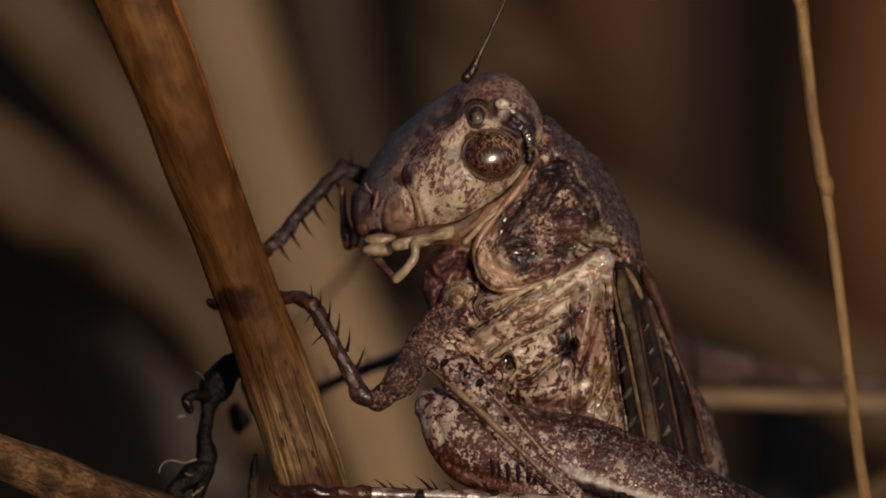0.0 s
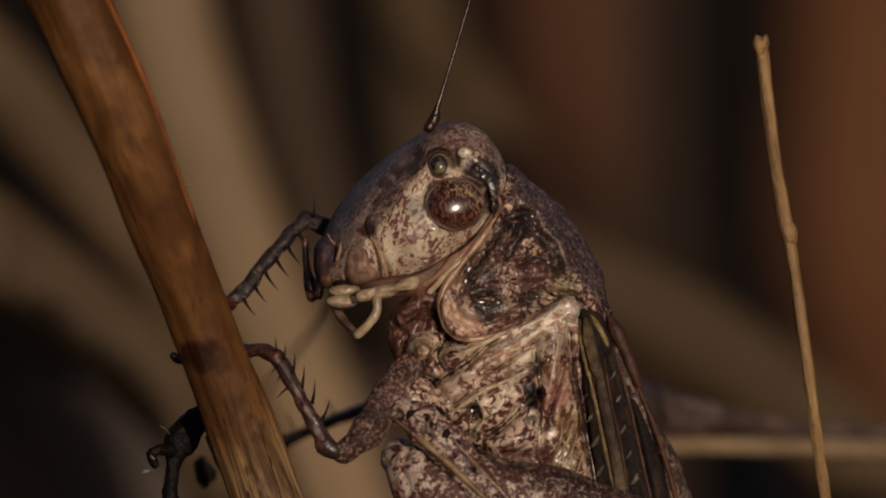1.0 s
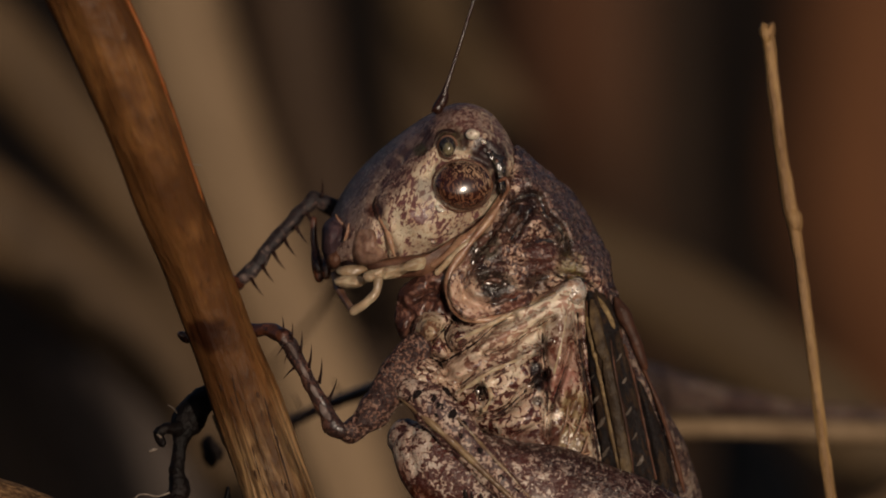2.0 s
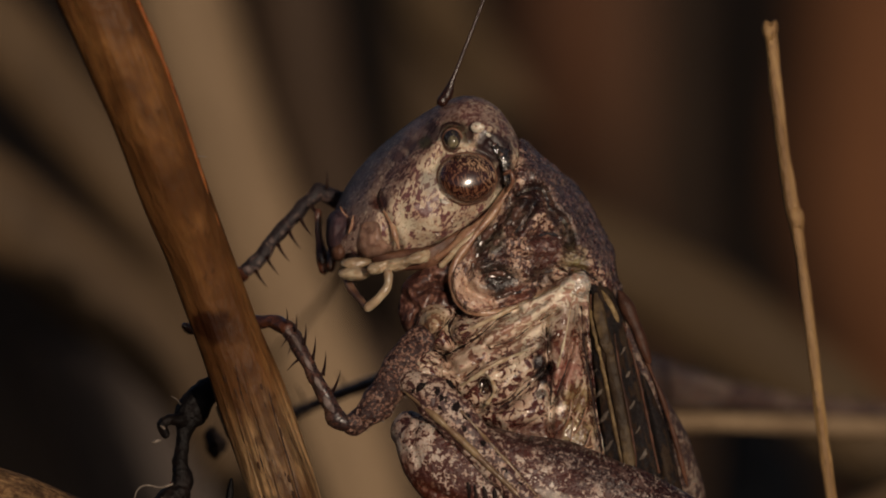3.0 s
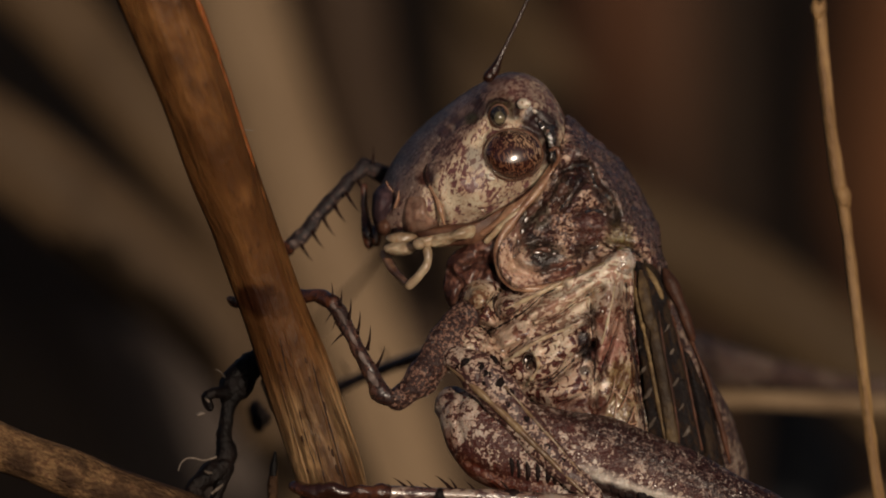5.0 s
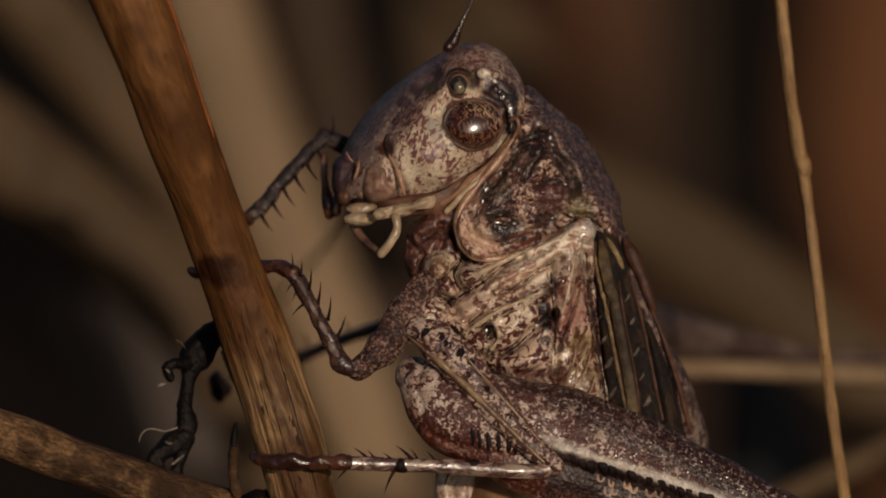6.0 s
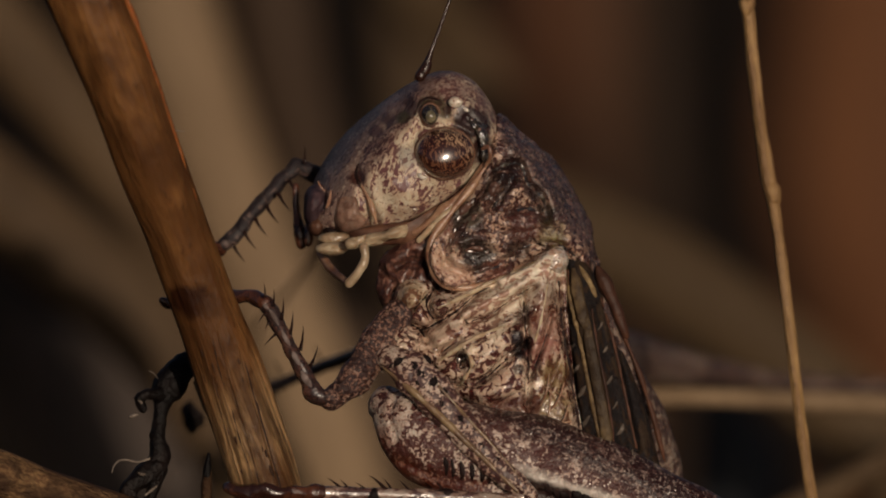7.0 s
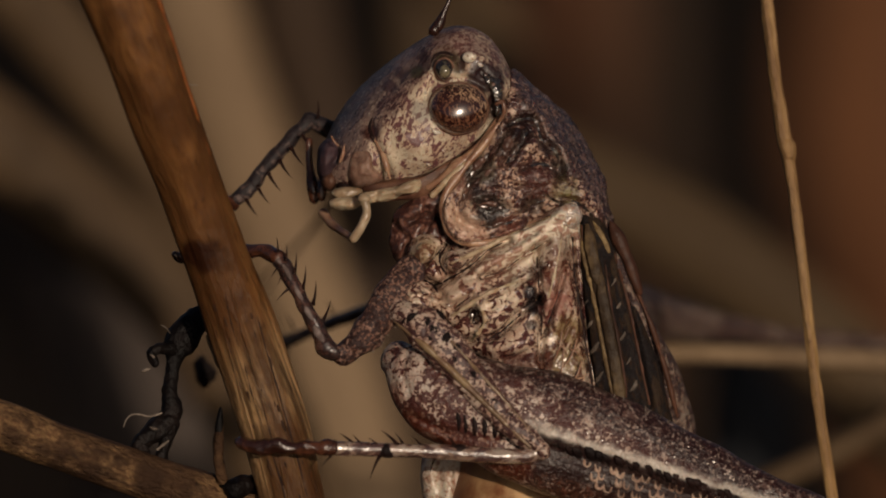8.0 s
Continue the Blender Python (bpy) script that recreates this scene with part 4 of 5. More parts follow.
maxilla = part("maxilla", puff([(636, 348), (655, 338), (690, 332), (722, 322), (742, 317), (746, 328), (738, 342), (712, 346), (690, 354), (664, 360), (644, 360)], 0.2, 0.2, 0.2, 2.6, n=8, rings=14, lump=0.05, per_mm=3.0, grain=0.02,
                                strokes=((-0.1, 4, [(668, 338), (664, 356)]), (-0.08, 4, [(696, 332), (700, 350)]), (0.06, 5, [(675, 344), (735, 326)]))), WAX, cricket, "cream jointed mouth feeler base")
part("joint", puff([(646 + 11 * math.cos(a), 352 + 10 * math.sin(a)) for a in (k * math.pi / 3 for k in range(6))], 0.05, 0.16, 0.1, 2.0, n=4, rings=6, lump=0.04, per_mm=4), WAX, maxilla)
part("maxilla_lobe", puff([(588, 344), (598, 333), (622, 331), (642, 338), (634, 350), (606, 353)], 0.9, 0.25, 0.25, 2.4, n=8, rings=10, lump=0.06, per_mm=3, grain=0.02), WAX, cricket, "cream mouth lobe")
part("maxilla_lobe", puff([(582, 356), (596, 351), (628, 349), (644, 357), (628, 371), (600, 371), (584, 365)], 0.75, 0.25, 0.25, 2.4, n=8, rings=10, lump=0.06, per_mm=3, grain=0.02), WAX, cricket, "cream mouth lobe")
palp = part("palp", tube([(645, 354, 0.1, 8), (649, 372, 0.05, 8.5), (641, 398, 0.05, 8), (626, 422, 0.1, 8.5)], n=6, lump=0.03, per_mm=4), WAX, cricket, "cream feeler below the mouth", pivot=G(645, 352, 0.1))
tip = part("palp_tip", tube([(624, 422, 0.2, 5), (602, 408, 0.9, 6.5), (582, 392, 1.5, 9), (570, 376, 1.8, 8)], n=6, lump=0.03, per_mm=4), RIM, palp)
tip.matrix_parent_inverse = Matrix.Translation(-G(645, 352, 0.1))
part("palp", tube([(572, 262, 2.2, 6), (571, 310, 2.1, 7), (570, 338, 2.0, 8), (569, 350, 2.0, 6)], n=6, lump=0.03, per_mm=3), FOOT, cricket, "brown far feeler")
part("palp", tube([(546, 250, 2.6, 6), (548, 300, 2.5, 7), (553, 335, 2.4, 11), (555, 352, 2.4, 9)], n=6, lump=0.03, per_mm=3), FOOT, cricket, "brown far feeler")
part("cheek_fold", tube([(888, 208, 0.75, 6), (850, 258, 0.62, 8), (800, 303, 0.6, 10), (758, 331, 0.7, 8)], n=8, lump=0.08, per_mm=2), RIM, cricket, "pale fold behind the cheek")
part("cheek_fold", tube([(872, 236, 0.55, 4), (830, 286, 0.45, 5), (785, 325, 0.5, 6), (765, 345, 0.6, 5)], n=8, lump=0.05, per_mm=2), WAX, cricket, "pale fold behind the cheek")

# antennae
root = G(778, 46, 1.2)
antenna = part("antenna", tube([(768, 54, 1.2, 10), (780, 34, 1.2, 7.5), (790, 12, 1.2, 4.2), (812, -38, 1.2, 3.2), (848, -122, 1.2, 2.8), (960, -400, 1.3, 2.4), (1130, -900, 1.5, 2.0), (1300, -1500, 2, 1.0)], sides=10, n=10), HORN, cricket, "long thin dark antenna", pivot=root)
part("scape", puff([(758, 60), (766, 44), (780, 26), (789, 30), (786, 46), (776, 58)], 1.2, 0.12, 0.2, 2.0, n=4, rings=6), HORN, cricket)
far_root = G(640, 280, 4.0)
far_antenna = part("antenna", tube([(640, 260, 4.2, 6), (590, 340, 12.0, 5), (555, 400, 18.0, 5), (480, 490, 26.0, 5), (380, 620, 34, 4), (200, 900, 44, 2.5)], sides=8, n=6), RIM, cricket, pivot=far_root)

# pronotum
shield_mesh = puff([(902, 124), (952, 155), (1020, 223), (1062, 297), (1081, 358), (1083, 402), (1040, 380), (1000, 366), (950, 390), (890, 420), (825, 430), (790, 402), (786, 352), (825, 298), (875, 230)],
                      1.05, 0.75, 2.5, 3.0, lean=(0.42, -0.1), n=14, rings=46, lump=0.10, per_mm=1.2, peak=(925, 320), grain=0.035,
                      strokes=((0.16, 6, [(900, 208), (862, 252), (812, 308), (789, 352), (791, 398), (822, 426), (880, 420), (950, 392), (1003, 365)]), (-0.22, 9, [(880, 262), (832, 315), (812, 352), (815, 390), (850, 405), (900, 395), (950, 368)]),
                               (-0.28, 8, [(896, 222), (920, 212), (946, 212), (960, 250), (985, 270), (994, 312)]), (0.2, 12, [(880, 275), (905, 250), (918, 236)]), (-0.22, 8, [(895, 290), (915, 262), (936, 226)]), (0.16, 12, [(912, 290), (940, 262), (955, 262)]),
                               (-0.14, 8, [(918, 305), (955, 290), (985, 300)]), (0.12, 12, [(860, 320), (890, 305), (930, 320), (970, 318)]), (-0.2, 14, [(850, 372), (872, 380), (896, 372)]), (0.13, 10, [(840, 350), (868, 340), (905, 352)]),
                               (-0.25, 7, [(940, 362), (968, 352), (1010, 355), (1045, 376)]), (0.12, 14, [(935, 180), (985, 245), (1025, 320), (1050, 372)])))
recede(shield_mesh, (1080, 400), (915, 150), 0.9, 16.0)
shield_tree = tree_of(shield_mesh)
shield = part("pronotum", shield_mesh, SHIELD, cricket, "brown glossy wrinkled neck shield with a pale rim")
# black strips: crease pigment together with the shade in the folds
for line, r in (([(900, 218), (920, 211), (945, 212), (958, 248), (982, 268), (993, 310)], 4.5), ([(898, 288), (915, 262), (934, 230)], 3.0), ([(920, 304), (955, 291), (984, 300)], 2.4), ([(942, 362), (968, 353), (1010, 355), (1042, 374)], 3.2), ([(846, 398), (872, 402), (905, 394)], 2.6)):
    part("crease", drape(shield_tree, line, r, -0.012, lump=0.06), BRUISE, shield, "crease with its shade laid on as a black strip")
for line, r in (([(882, 274), (904, 250), (916, 238)], 6.0), ([(838, 300), (862, 280), (880, 268)], 4.5), ([(850, 346), (872, 336), (902, 346)], 4.0), ([(905, 285), (935, 262), (952, 258)], 5.0)):
    part("welt", drape(shield_tree, line, r, 0.0, thick=0.7, lump=0.08), SHIELD, shield)
# welts added where the shield's highlights stand
for line, r in (([(894, 266), (899, 254), (908, 244)], 8.0), ([(836, 302), (848, 290), (862, 279)], 5.5), ([(866, 276), (876, 266), (884, 256)], 4.0), ([(848, 364), (862, 360), (878, 364)], 4.0), ([(884, 292), (893, 280), (900, 272)], 4.5), ([(836, 330), (846, 322), (852, 312)], 4.0),
                ([(826, 352), (832, 340), (838, 332)], 3.0), ([(872, 402), (884, 396), (894, 394)], 3.2), ([(905, 226), (916, 224), (928, 226)], 3.0), ([(976, 300), (984, 297), (990, 300)], 3.0), ([(920, 300), (930, 296), (940, 297)], 3.4), ([(868, 335), (880, 330), (890, 331)], 3.0),
                ([(906, 330), (914, 334), (924, 332)], 2.6), ([(945, 300), (954, 305), (962, 303)], 2.6), ([(858, 312), (864, 304), (872, 300)], 3.0), ([(930, 345), (940, 342), (948, 344)], 2.6)):
    part("glint_welt", drape(shield_tree, line, r, 0.012, thick=0.8, lump=0.06, ends=0.2), DARKGLINT, shield, "glossy dark welt added for a highlight")
glints(shield_tree, ((900, 254, 8, 12, 20), (893, 270, 4, 7, 20), (862, 278, 4, 9, 45), (848, 290, 6, 13, 45), (836, 306, 4, 8, 40), (829, 330, 3, 7, 25), (822, 348, 2.5, 5, 10), (856, 366, 7, 3), (872, 361, 9, 3), (885, 368, 5, 2.5), (860, 352, 4, 2), (905, 342, 3, 3), (930, 300, 3, 2.2),
                     (950, 318, 2.5, 2.5), (915, 318, 2.5, 2.2), (975, 298, 4, 3), (986, 302, 3, 2), (940, 335, 2.5, 2.2), (890, 330, 3, 2.5), (870, 335, 3, 3), (960, 345, 3, 2.2), (885, 398, 6, 2.5, -15), (866, 403, 6, 2.5), (910, 389, 6, 2.2, -25), (846, 318, 2.5, 4, 40), (878, 312, 2.2, 3, 30),
                     (925, 330, 2, 2), (968, 322, 2, 2), (902, 300, 2.2, 2.8), (922, 280, 2.2, 3, 20), (945, 285, 2, 2.2), (936, 312, 2, 2), (898, 357, 2.4, 2), (920, 360, 2.4, 2), (815, 372, 2.2, 3), (880, 345, 2, 2), (955, 232, 2.5, 3), (1000, 352, 3, 2)), DARKGLINT, shield, "added facet turned to make a glint")
part("shield_rim", tube([(893, 206, 0.62, 4), (868, 240, 0.52, 6), (822, 299, 0.42, 6), (786, 352, 0.36, 7), (790, 402, 0.36, 7), (825, 430, 0.42, 7), (890, 421, 0.55, 6), (950, 391, 0.7, 6), (1000, 366, 0.8, 5)], n=10, sides=14, lump=0.05, per_mm=2.5), RIM, cricket, "pale raised rim of the neck shield")

# thorax
part("thorax", tube([(770, 400, MID + 0.3, 36, 60), (830, 440, MID + 0.2, 90, 70), (920, 500, MID + 0.2, 110, 72), (1000, 600, MID + 0.2, 120, 60), (1080, 740, MID + 0.2, 105, 50), (1120, 900, MID + 0.2, 90, 60)], sides=28, n=6, lump=0.08, per_mm=1.0), FLESH, cricket, "brown body under the side plates")
flank_mesh = puff([(718, 455), (735, 420), (775, 418), (800, 436), (860, 430), (930, 404), (1000, 362), (1024, 372), (1030, 480), (1040, 600), (1052, 715), (990, 710), (890, 665), (830, 620), (765, 565), (728, 540), (715, 500)],
                   0.75, 0.72, 0.4, 3.6, n=18, rings=64, lump=0.03, per_mm=1.4, peak=(890, 530), grain=0.012, shake=0.5,
                   strokes=((-0.42, 6, [(766, 505), (781, 501), (825, 475), (873, 438), (900, 425)]), (0.26, 13, [(790, 470), (850, 440), (908, 412), (985, 380)]), (-0.28, 5, [(850, 492), (882, 483), (927, 453), (970, 428)]), (0.2, 9, [(845, 478), (900, 448), (955, 418)]),
                            (0.3, 10, [(798, 566), (851, 529), (920, 498), (965, 470)]), (-0.42, 6, [(826, 606), (876, 596), (920, 558), (955, 528)]), (0.2, 14, [(870, 560), (915, 525)]), (-0.34, 6, [(950, 440), (953, 500), (958, 564), (956, 640)]),
                            (0.16, 15, [(985, 420), (985, 500), (985, 570)]), (-0.30, 6, [(1000, 480), (975, 560), (962, 590)]), (-0.36, 6, [(1012, 420), (1020, 507), (1040, 620), (1050, 700)]), (-0.32, 5, [(837, 550), (840, 572)]), (0.16, 5, [(847, 539), (860, 568), (845, 590)]),
                            (-0.42, 8, [(792, 432), (778, 460), (792, 488)]), (-0.4, 8, [(716, 492), (760, 500), (778, 522)]), (0.26, 18, [(745, 445), (758, 455)]), (0.24, 14, [(800, 525), (838, 508)]), (-0.16, 5, [(800, 548), (835, 522)]), (0.16, 13, [(1000, 378), (1014, 374)]),
                            (-0.22, 5, [(752, 474), (780, 440)]), (0.2, 18, [(880, 630), (940, 600)]), (-0.2, 5, [(900, 640), (945, 615)]), (-0.16, 5, [(960, 650), (1000, 600), (1015, 560)])))
flank_tree = tree_of(flank_mesh)
flank = part("flank", flank_mesh, PLEURA, cricket, "cream side plates with maroon blotches and a shoulder paled for its highlight")
# dark strips: seam pigment together with the shade in the grooves
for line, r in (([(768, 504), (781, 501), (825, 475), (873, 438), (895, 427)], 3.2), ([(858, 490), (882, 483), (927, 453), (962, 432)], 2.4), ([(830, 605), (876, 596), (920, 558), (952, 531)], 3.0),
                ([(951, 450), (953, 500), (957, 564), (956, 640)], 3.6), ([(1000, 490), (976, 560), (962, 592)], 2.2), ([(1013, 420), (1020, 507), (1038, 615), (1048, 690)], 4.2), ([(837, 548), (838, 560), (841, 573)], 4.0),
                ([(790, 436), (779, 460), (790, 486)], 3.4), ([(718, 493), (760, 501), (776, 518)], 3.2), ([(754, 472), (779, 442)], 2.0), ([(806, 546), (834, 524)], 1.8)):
    part("seam", drape(flank_tree, line, r, -0.005, lump=0.03), MAROON_SHELL, flank, "dark seam between plates, groove shade included")
for line, r in (([(846, 540), (859, 566), (846, 590), (838, 600)], 3.0), ([(800, 560), (851, 527), (918, 497)], 4.0), ([(800, 466), (850, 443), (908, 414), (975, 384)], 4.0), ([(1000, 392), (985, 470), (968, 540)], 2.4)):
    part("welt", drape(flank_tree, line, r, 0.0, thick=0.8, lump=0.05), WAX, flank, "pale welt")
glints(flank_tree, ((925, 549, 3.2, 3.2), (836, 556, 2.6, 7, 12), (839, 573, 2.2, 4), (930, 480, 4, 3), (920, 486, 3, 2.4), (972, 470, 2.2, 2.2), (978, 440, 2.4, 2.2), (880, 470, 3, 2), (822, 520, 4, 2.4, -30), (963, 462, 2, 2), (868, 440, 5, 2, -25), (946, 470, 3, 2.2), (985, 425, 2.2, 2.2), (956, 500, 2, 2.6),
                    (905, 445, 2.4, 2), (850, 505, 3, 2), (795, 540, 3, 2.4), (760, 452, 3, 2.2), (788, 470, 2.4, 2), (968, 520, 2, 2.4), (900, 580, 2.4, 2), (950, 600, 2.4, 2), (1012, 625, 2, 5, 25), (990, 650, 2.2, 2.2)), PALEGLINT, flank, "added facet turned to make a glint")
part("neck_fold", puff([(706, 376), (745, 335), (800, 292), (872, 222), (885, 290), (830, 360), (800, 425), (778, 446), (735, 462), (700, 466), (686, 432), (694, 402)], 1.15, 0.5, 0.9, 2.6, n=10, rings=26, lump=0.13, per_mm=2.0, grain=0.03,
                       strokes=((-0.25, 7, [(725, 395), (755, 385), (790, 395)]), (-0.2, 6, [(748, 420), (760, 400), (755, 370)]), (-0.2, 6, [(775, 375), (782, 410)]), (-0.22, 6, [(700, 400), (722, 430), (712, 455)]), (0.12, 8, [(712, 412), (735, 425)]))), FLESH, cricket, "reddish brown neck folds")
part("hip_knob", puff([(700, 540), (712, 510), (745, 500), (772, 515), (766, 548), (735, 566), (708, 562)], 0.15, 0.4, 0.4, 2.6, n=9, rings=18, lump=0.12, per_mm=2.2, grain=0.03,
                      strokes=((-0.18, 6, [(712, 530), (740, 522), (765, 535)]), (0.12, 6, [(740, 510), (762, 520), (758, 545)]))), PLEURA, cricket, "cream wrinkled hip joint")
knob_mesh = puff([(978, 376), (998, 362), (1018, 365), (1027, 384), (1016, 404), (992, 400)], 0.42, 0.3, 0.3, 2.4, n=9, rings=16, lump=0.08, per_mm=2.2, grain=0.02)
knob_tree = tree_of(knob_mesh)
knob = part("shoulder_knob", knob_mesh, PALESHINE, cricket, "glossy shoulder knob, paled for its highlight")
wing_mesh = puff([(1016, 375), (1055, 380), (1092, 440), (1120, 520), (1150, 600), (1178, 690), (1195, 790), (1160, 815), (1110, 800), (1045, 745), (1026, 630), (1020, 490)], 1.25, 0.5, 0.4, 3.0, n=14, rings=44, lump=0.03, per_mm=1.2, grain=0.010, shake=0.25, peak=(1085, 600),
                         strokes=((-0.35, 6, [(1021, 390), (1022, 492), (1037, 594), (1047, 690)]), (0.10, 16, [(1048, 400), (1060, 480), (1076, 590), (1095, 720)]), (-0.2, 12, [(1084, 470), (1096, 530), (1114, 620), (1130, 720)]),
                                  (-0.2, 8, [(1108, 500), (1116, 553), (1132, 630), (1150, 720)])))
wing_tree = tree_of(wing_mesh)
wing = part("wing", wing_mesh, WING, cricket, "brown veined forewing folded along the back")
for line, r, stuff in (([(1026, 392), (1031, 430), (1036, 465), (1046, 505), (1056, 552), (1068, 615), (1082, 690), (1088, 720)], 4.0, TANRIB), ([(1040, 400), (1046, 440), (1054, 475), (1058, 500)], 11.0, OLIVE),
                       ([(1050, 392), (1060, 410), (1070, 428), (1078, 446)], 5.0, TANRIB), ([(1060, 470), (1066, 520), (1076, 575), (1088, 640), (1098, 700), (1102, 730)], 11.0, OLIVE),
                       ([(1072, 470), (1080, 530), (1092, 590), (1104, 660), (1112, 730)], 2.6, REDRIB), ([(1088, 450), (1104, 505), (1116, 553), (1132, 630), (1150, 715)], 3.0, REDRIB), ([(1030, 400), (1032, 440), (1038, 480)], 2.0, REDRIB)):
    part("wing_vein", drape(wing_tree, line, r, 0.0, thick=0.3 if r > 8 else 0.8, lump=0.03), stuff, wing)
# black strip laid on the wing in place of the gap's shade
part("gap_shade", drape(wing_tree, [(1018, 392), (1019, 450), (1026, 520), (1036, 594), (1047, 690)], 7.0, 0.0, thick=0.3, lump=0.05), PIT, wing, "black strip for the shade along the wing's root")
for x, y, s, r in ((1036, 540, 8, 3.0), (1042, 580, 12, 3.4), (1053, 618, 13, 3.6), (1063, 668, 10, 5.0), (1102, 596, 8, 3.2), (1121, 684, 9, 6.0), (1096, 540, 6, 2.6), (1112, 640, 7, 3.0), (1086, 500, 6, 2.4), (1130, 730, 8, 4.0)):
    part("wing_cell", drape(wing_tree, [(x - s * 0.7, y + s), (x, y), (x + s * 0.6, y - s)], r, -0.002, n=4, thick=0.2, lump=0.03, ends=0.2), HAZE, wing, "pale skin cell between veins")
glints(knob_tree, ((1008, 386, 4.5, 4), (1000, 396, 3, 3), (1012, 396, 3, 4), (1004, 380, 3, 2.5), (996, 386, 2.5, 3), (1014, 378, 2.5, 3)), PALEGLINT, knob, "added facet for a glint on the shoulder")
part("wing_edge", puff([(1078, 392), (1096, 402), (1118, 445), (1134, 495), (1136, 522), (1124, 512), (1104, 470), (1086, 430)], 1.05, 0.14, 0.3, 2.2, n=6, rings=12, lump=0.05, per_mm=2), REDRIB, wing, "reddish purple folded rim")
part("wing_edge", tube([(1124, 505, 1.1, 3), (1140, 545, 1.15, 4), (1160, 596, 1.2, 5), (1180, 660, 1.3, 5), (1200, 740, 1.4, 4)], n=6, sides=8, lump=0.05, per_mm=2), REDRIB, wing, "reddish rim")
for k, (x, y, u, v) in enumerate(((985, 690, 998, 610), (998, 650, 1022, 600), (1005, 690, 1030, 640), (980, 640, 995, 585), (1004, 628, 982, 604), (1012, 672, 1034, 668), (1008, 618, 1026, 630))):
    part("wing_vein", tube([(x, y, 0.10, 1.2), ((x + u) / 2 + 4, (y + v) / 2, 0.05, 1.6), (u, v, 0.10, 1.2)], n=4, sides=6), RIM, wing, "pale net vein")
part("hind_wing", tube([(1070, 385, 1.9, 10, 60), (1096, 470, 1.9, 16, 70), (1136, 570, 2.1, 20, 70), (1172, 670, 2.6, 34, 60), (1196, 760, 3.0, 36, 40), (1210, 860, 3.2, 30, 40)], n=6, lump=0.06), WINGDARK, cricket, "dark hind edge of the folded wings")
part("abdomen", tube([(980, 600, MID + 0.3, 110, 80), (960, 760, MID + 0.3, 130, 90), (920, 870, MID + 0.2, 120, 95), (890, 1000, MID, 110, 110), (880, 1200, MID + 0.5, 80, 90)], sides=28, n=6, lump=0.07, per_mm=1.0, ridges=0), BELLY, cricket, "orange-brown soft abdomen")

part("belly_plate", puff([(752, 800), (800, 790), (850, 800), (870, 880), (850, 1000), (790, 1020), (755, 960), (746, 870)], 2.2, 0.6, 0.6, 2.6, n=8, rings=18, lump=0.1, per_mm=1.6, grain=0.02,
                         strokes=((-0.15, 8, [(780, 800), (775, 880), (785, 980)]), (-0.12, 8, [(810, 800), (808, 900)]))), SHOULDER, cricket, "cream folded plate under the abdomen")
part("belly_plate", puff([(838, 838), (880, 826), (930, 838), (948, 900), (920, 1000), (860, 1010), (836, 930)], 1.7, 0.5, 0.6, 2.6, n=8, rings=16, lump=0.1, per_mm=1.6, grain=0.02), BELLY, cricket, "orange cream belly fold")

# near legs
femur_mesh = tube([(708, 640, 0.6, 34, 40), (728, 656, 0.45, 56, 54), (768, 690, 0.25, 77, 62), (850, 725, 0.1, 90, 62), (960, 762, 0.1, 106, 62), (1080, 800, 0.1, 98, 58), (1200, 838, 0.15, 76, 50), (1330, 880, 0.3, 52, 42), (1480, 930, 0.5, 38, 34), (1700, 1000, 0.8, 32, 30)],
                                sides=64, n=16, lump=0.06, per_mm=1.4)
sculpt(femur_mesh, ((-0.22, 9, [(950, 790), (1020, 812), (1120, 846), (1240, 885)]), (0.08, 14, [(960, 765), (1040, 785), (1140, 820), (1260, 866)]), (-0.12, 7, [(735, 740), (800, 768), (880, 782), (930, 792)]), (-0.10, 6, [(722, 620), (712, 660), (722, 700)])), 0.6)
femur_tree = tree_of(femur_mesh)
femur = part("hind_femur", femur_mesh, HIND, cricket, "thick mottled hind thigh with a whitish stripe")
# scattered facets that make the thigh's sparkles
rng = random.Random(11)
femur_sparkles = []
for k in range(46):
    x = rng.uniform(900, 1300)
    y = 668 + (x - 900) * 0.36 + rng.uniform(0, 1) * (86 - (x - 900) * 0.12)
    femur_sparkles.append((x, y, rng.uniform(1.5, 2.6), rng.uniform(1.5, 2.6)))
glints(femur_tree, femur_sparkles, PALEGLINT, femur, "tiny added facet for a sparkle")
for k in range(8):
    x, y = 810 + k * 15 + 3 * math.sin(k * 5.1), 748 + k * 3
    part("tooth", drape(femur_tree, [(x, y - 14), (x + 3, y), (x + 2, y + 15)], 4.6, 0.0, n=4, thick=0.35, lump=0.03), MAROON_SHELL, femur, "dark comb mark")
for k in range(22):
    s = k / 21
    x, y = 955 + s * 370 + 4 * math.sin(k * 4.3), 780 + s * 108 - 6 * math.sin(s * math.pi) + 2 * math.sin(k * 2.2)
    part("tooth", drape(femur_tree, [(x - 6, y - 5), (x + 1, y + 2), (x + 5, y + 12)], 8.0 - 3 * s, 0.0, n=4, thick=0.3, lump=0.06), MAROON_SHELL, femur, "black scallop under the stripe")
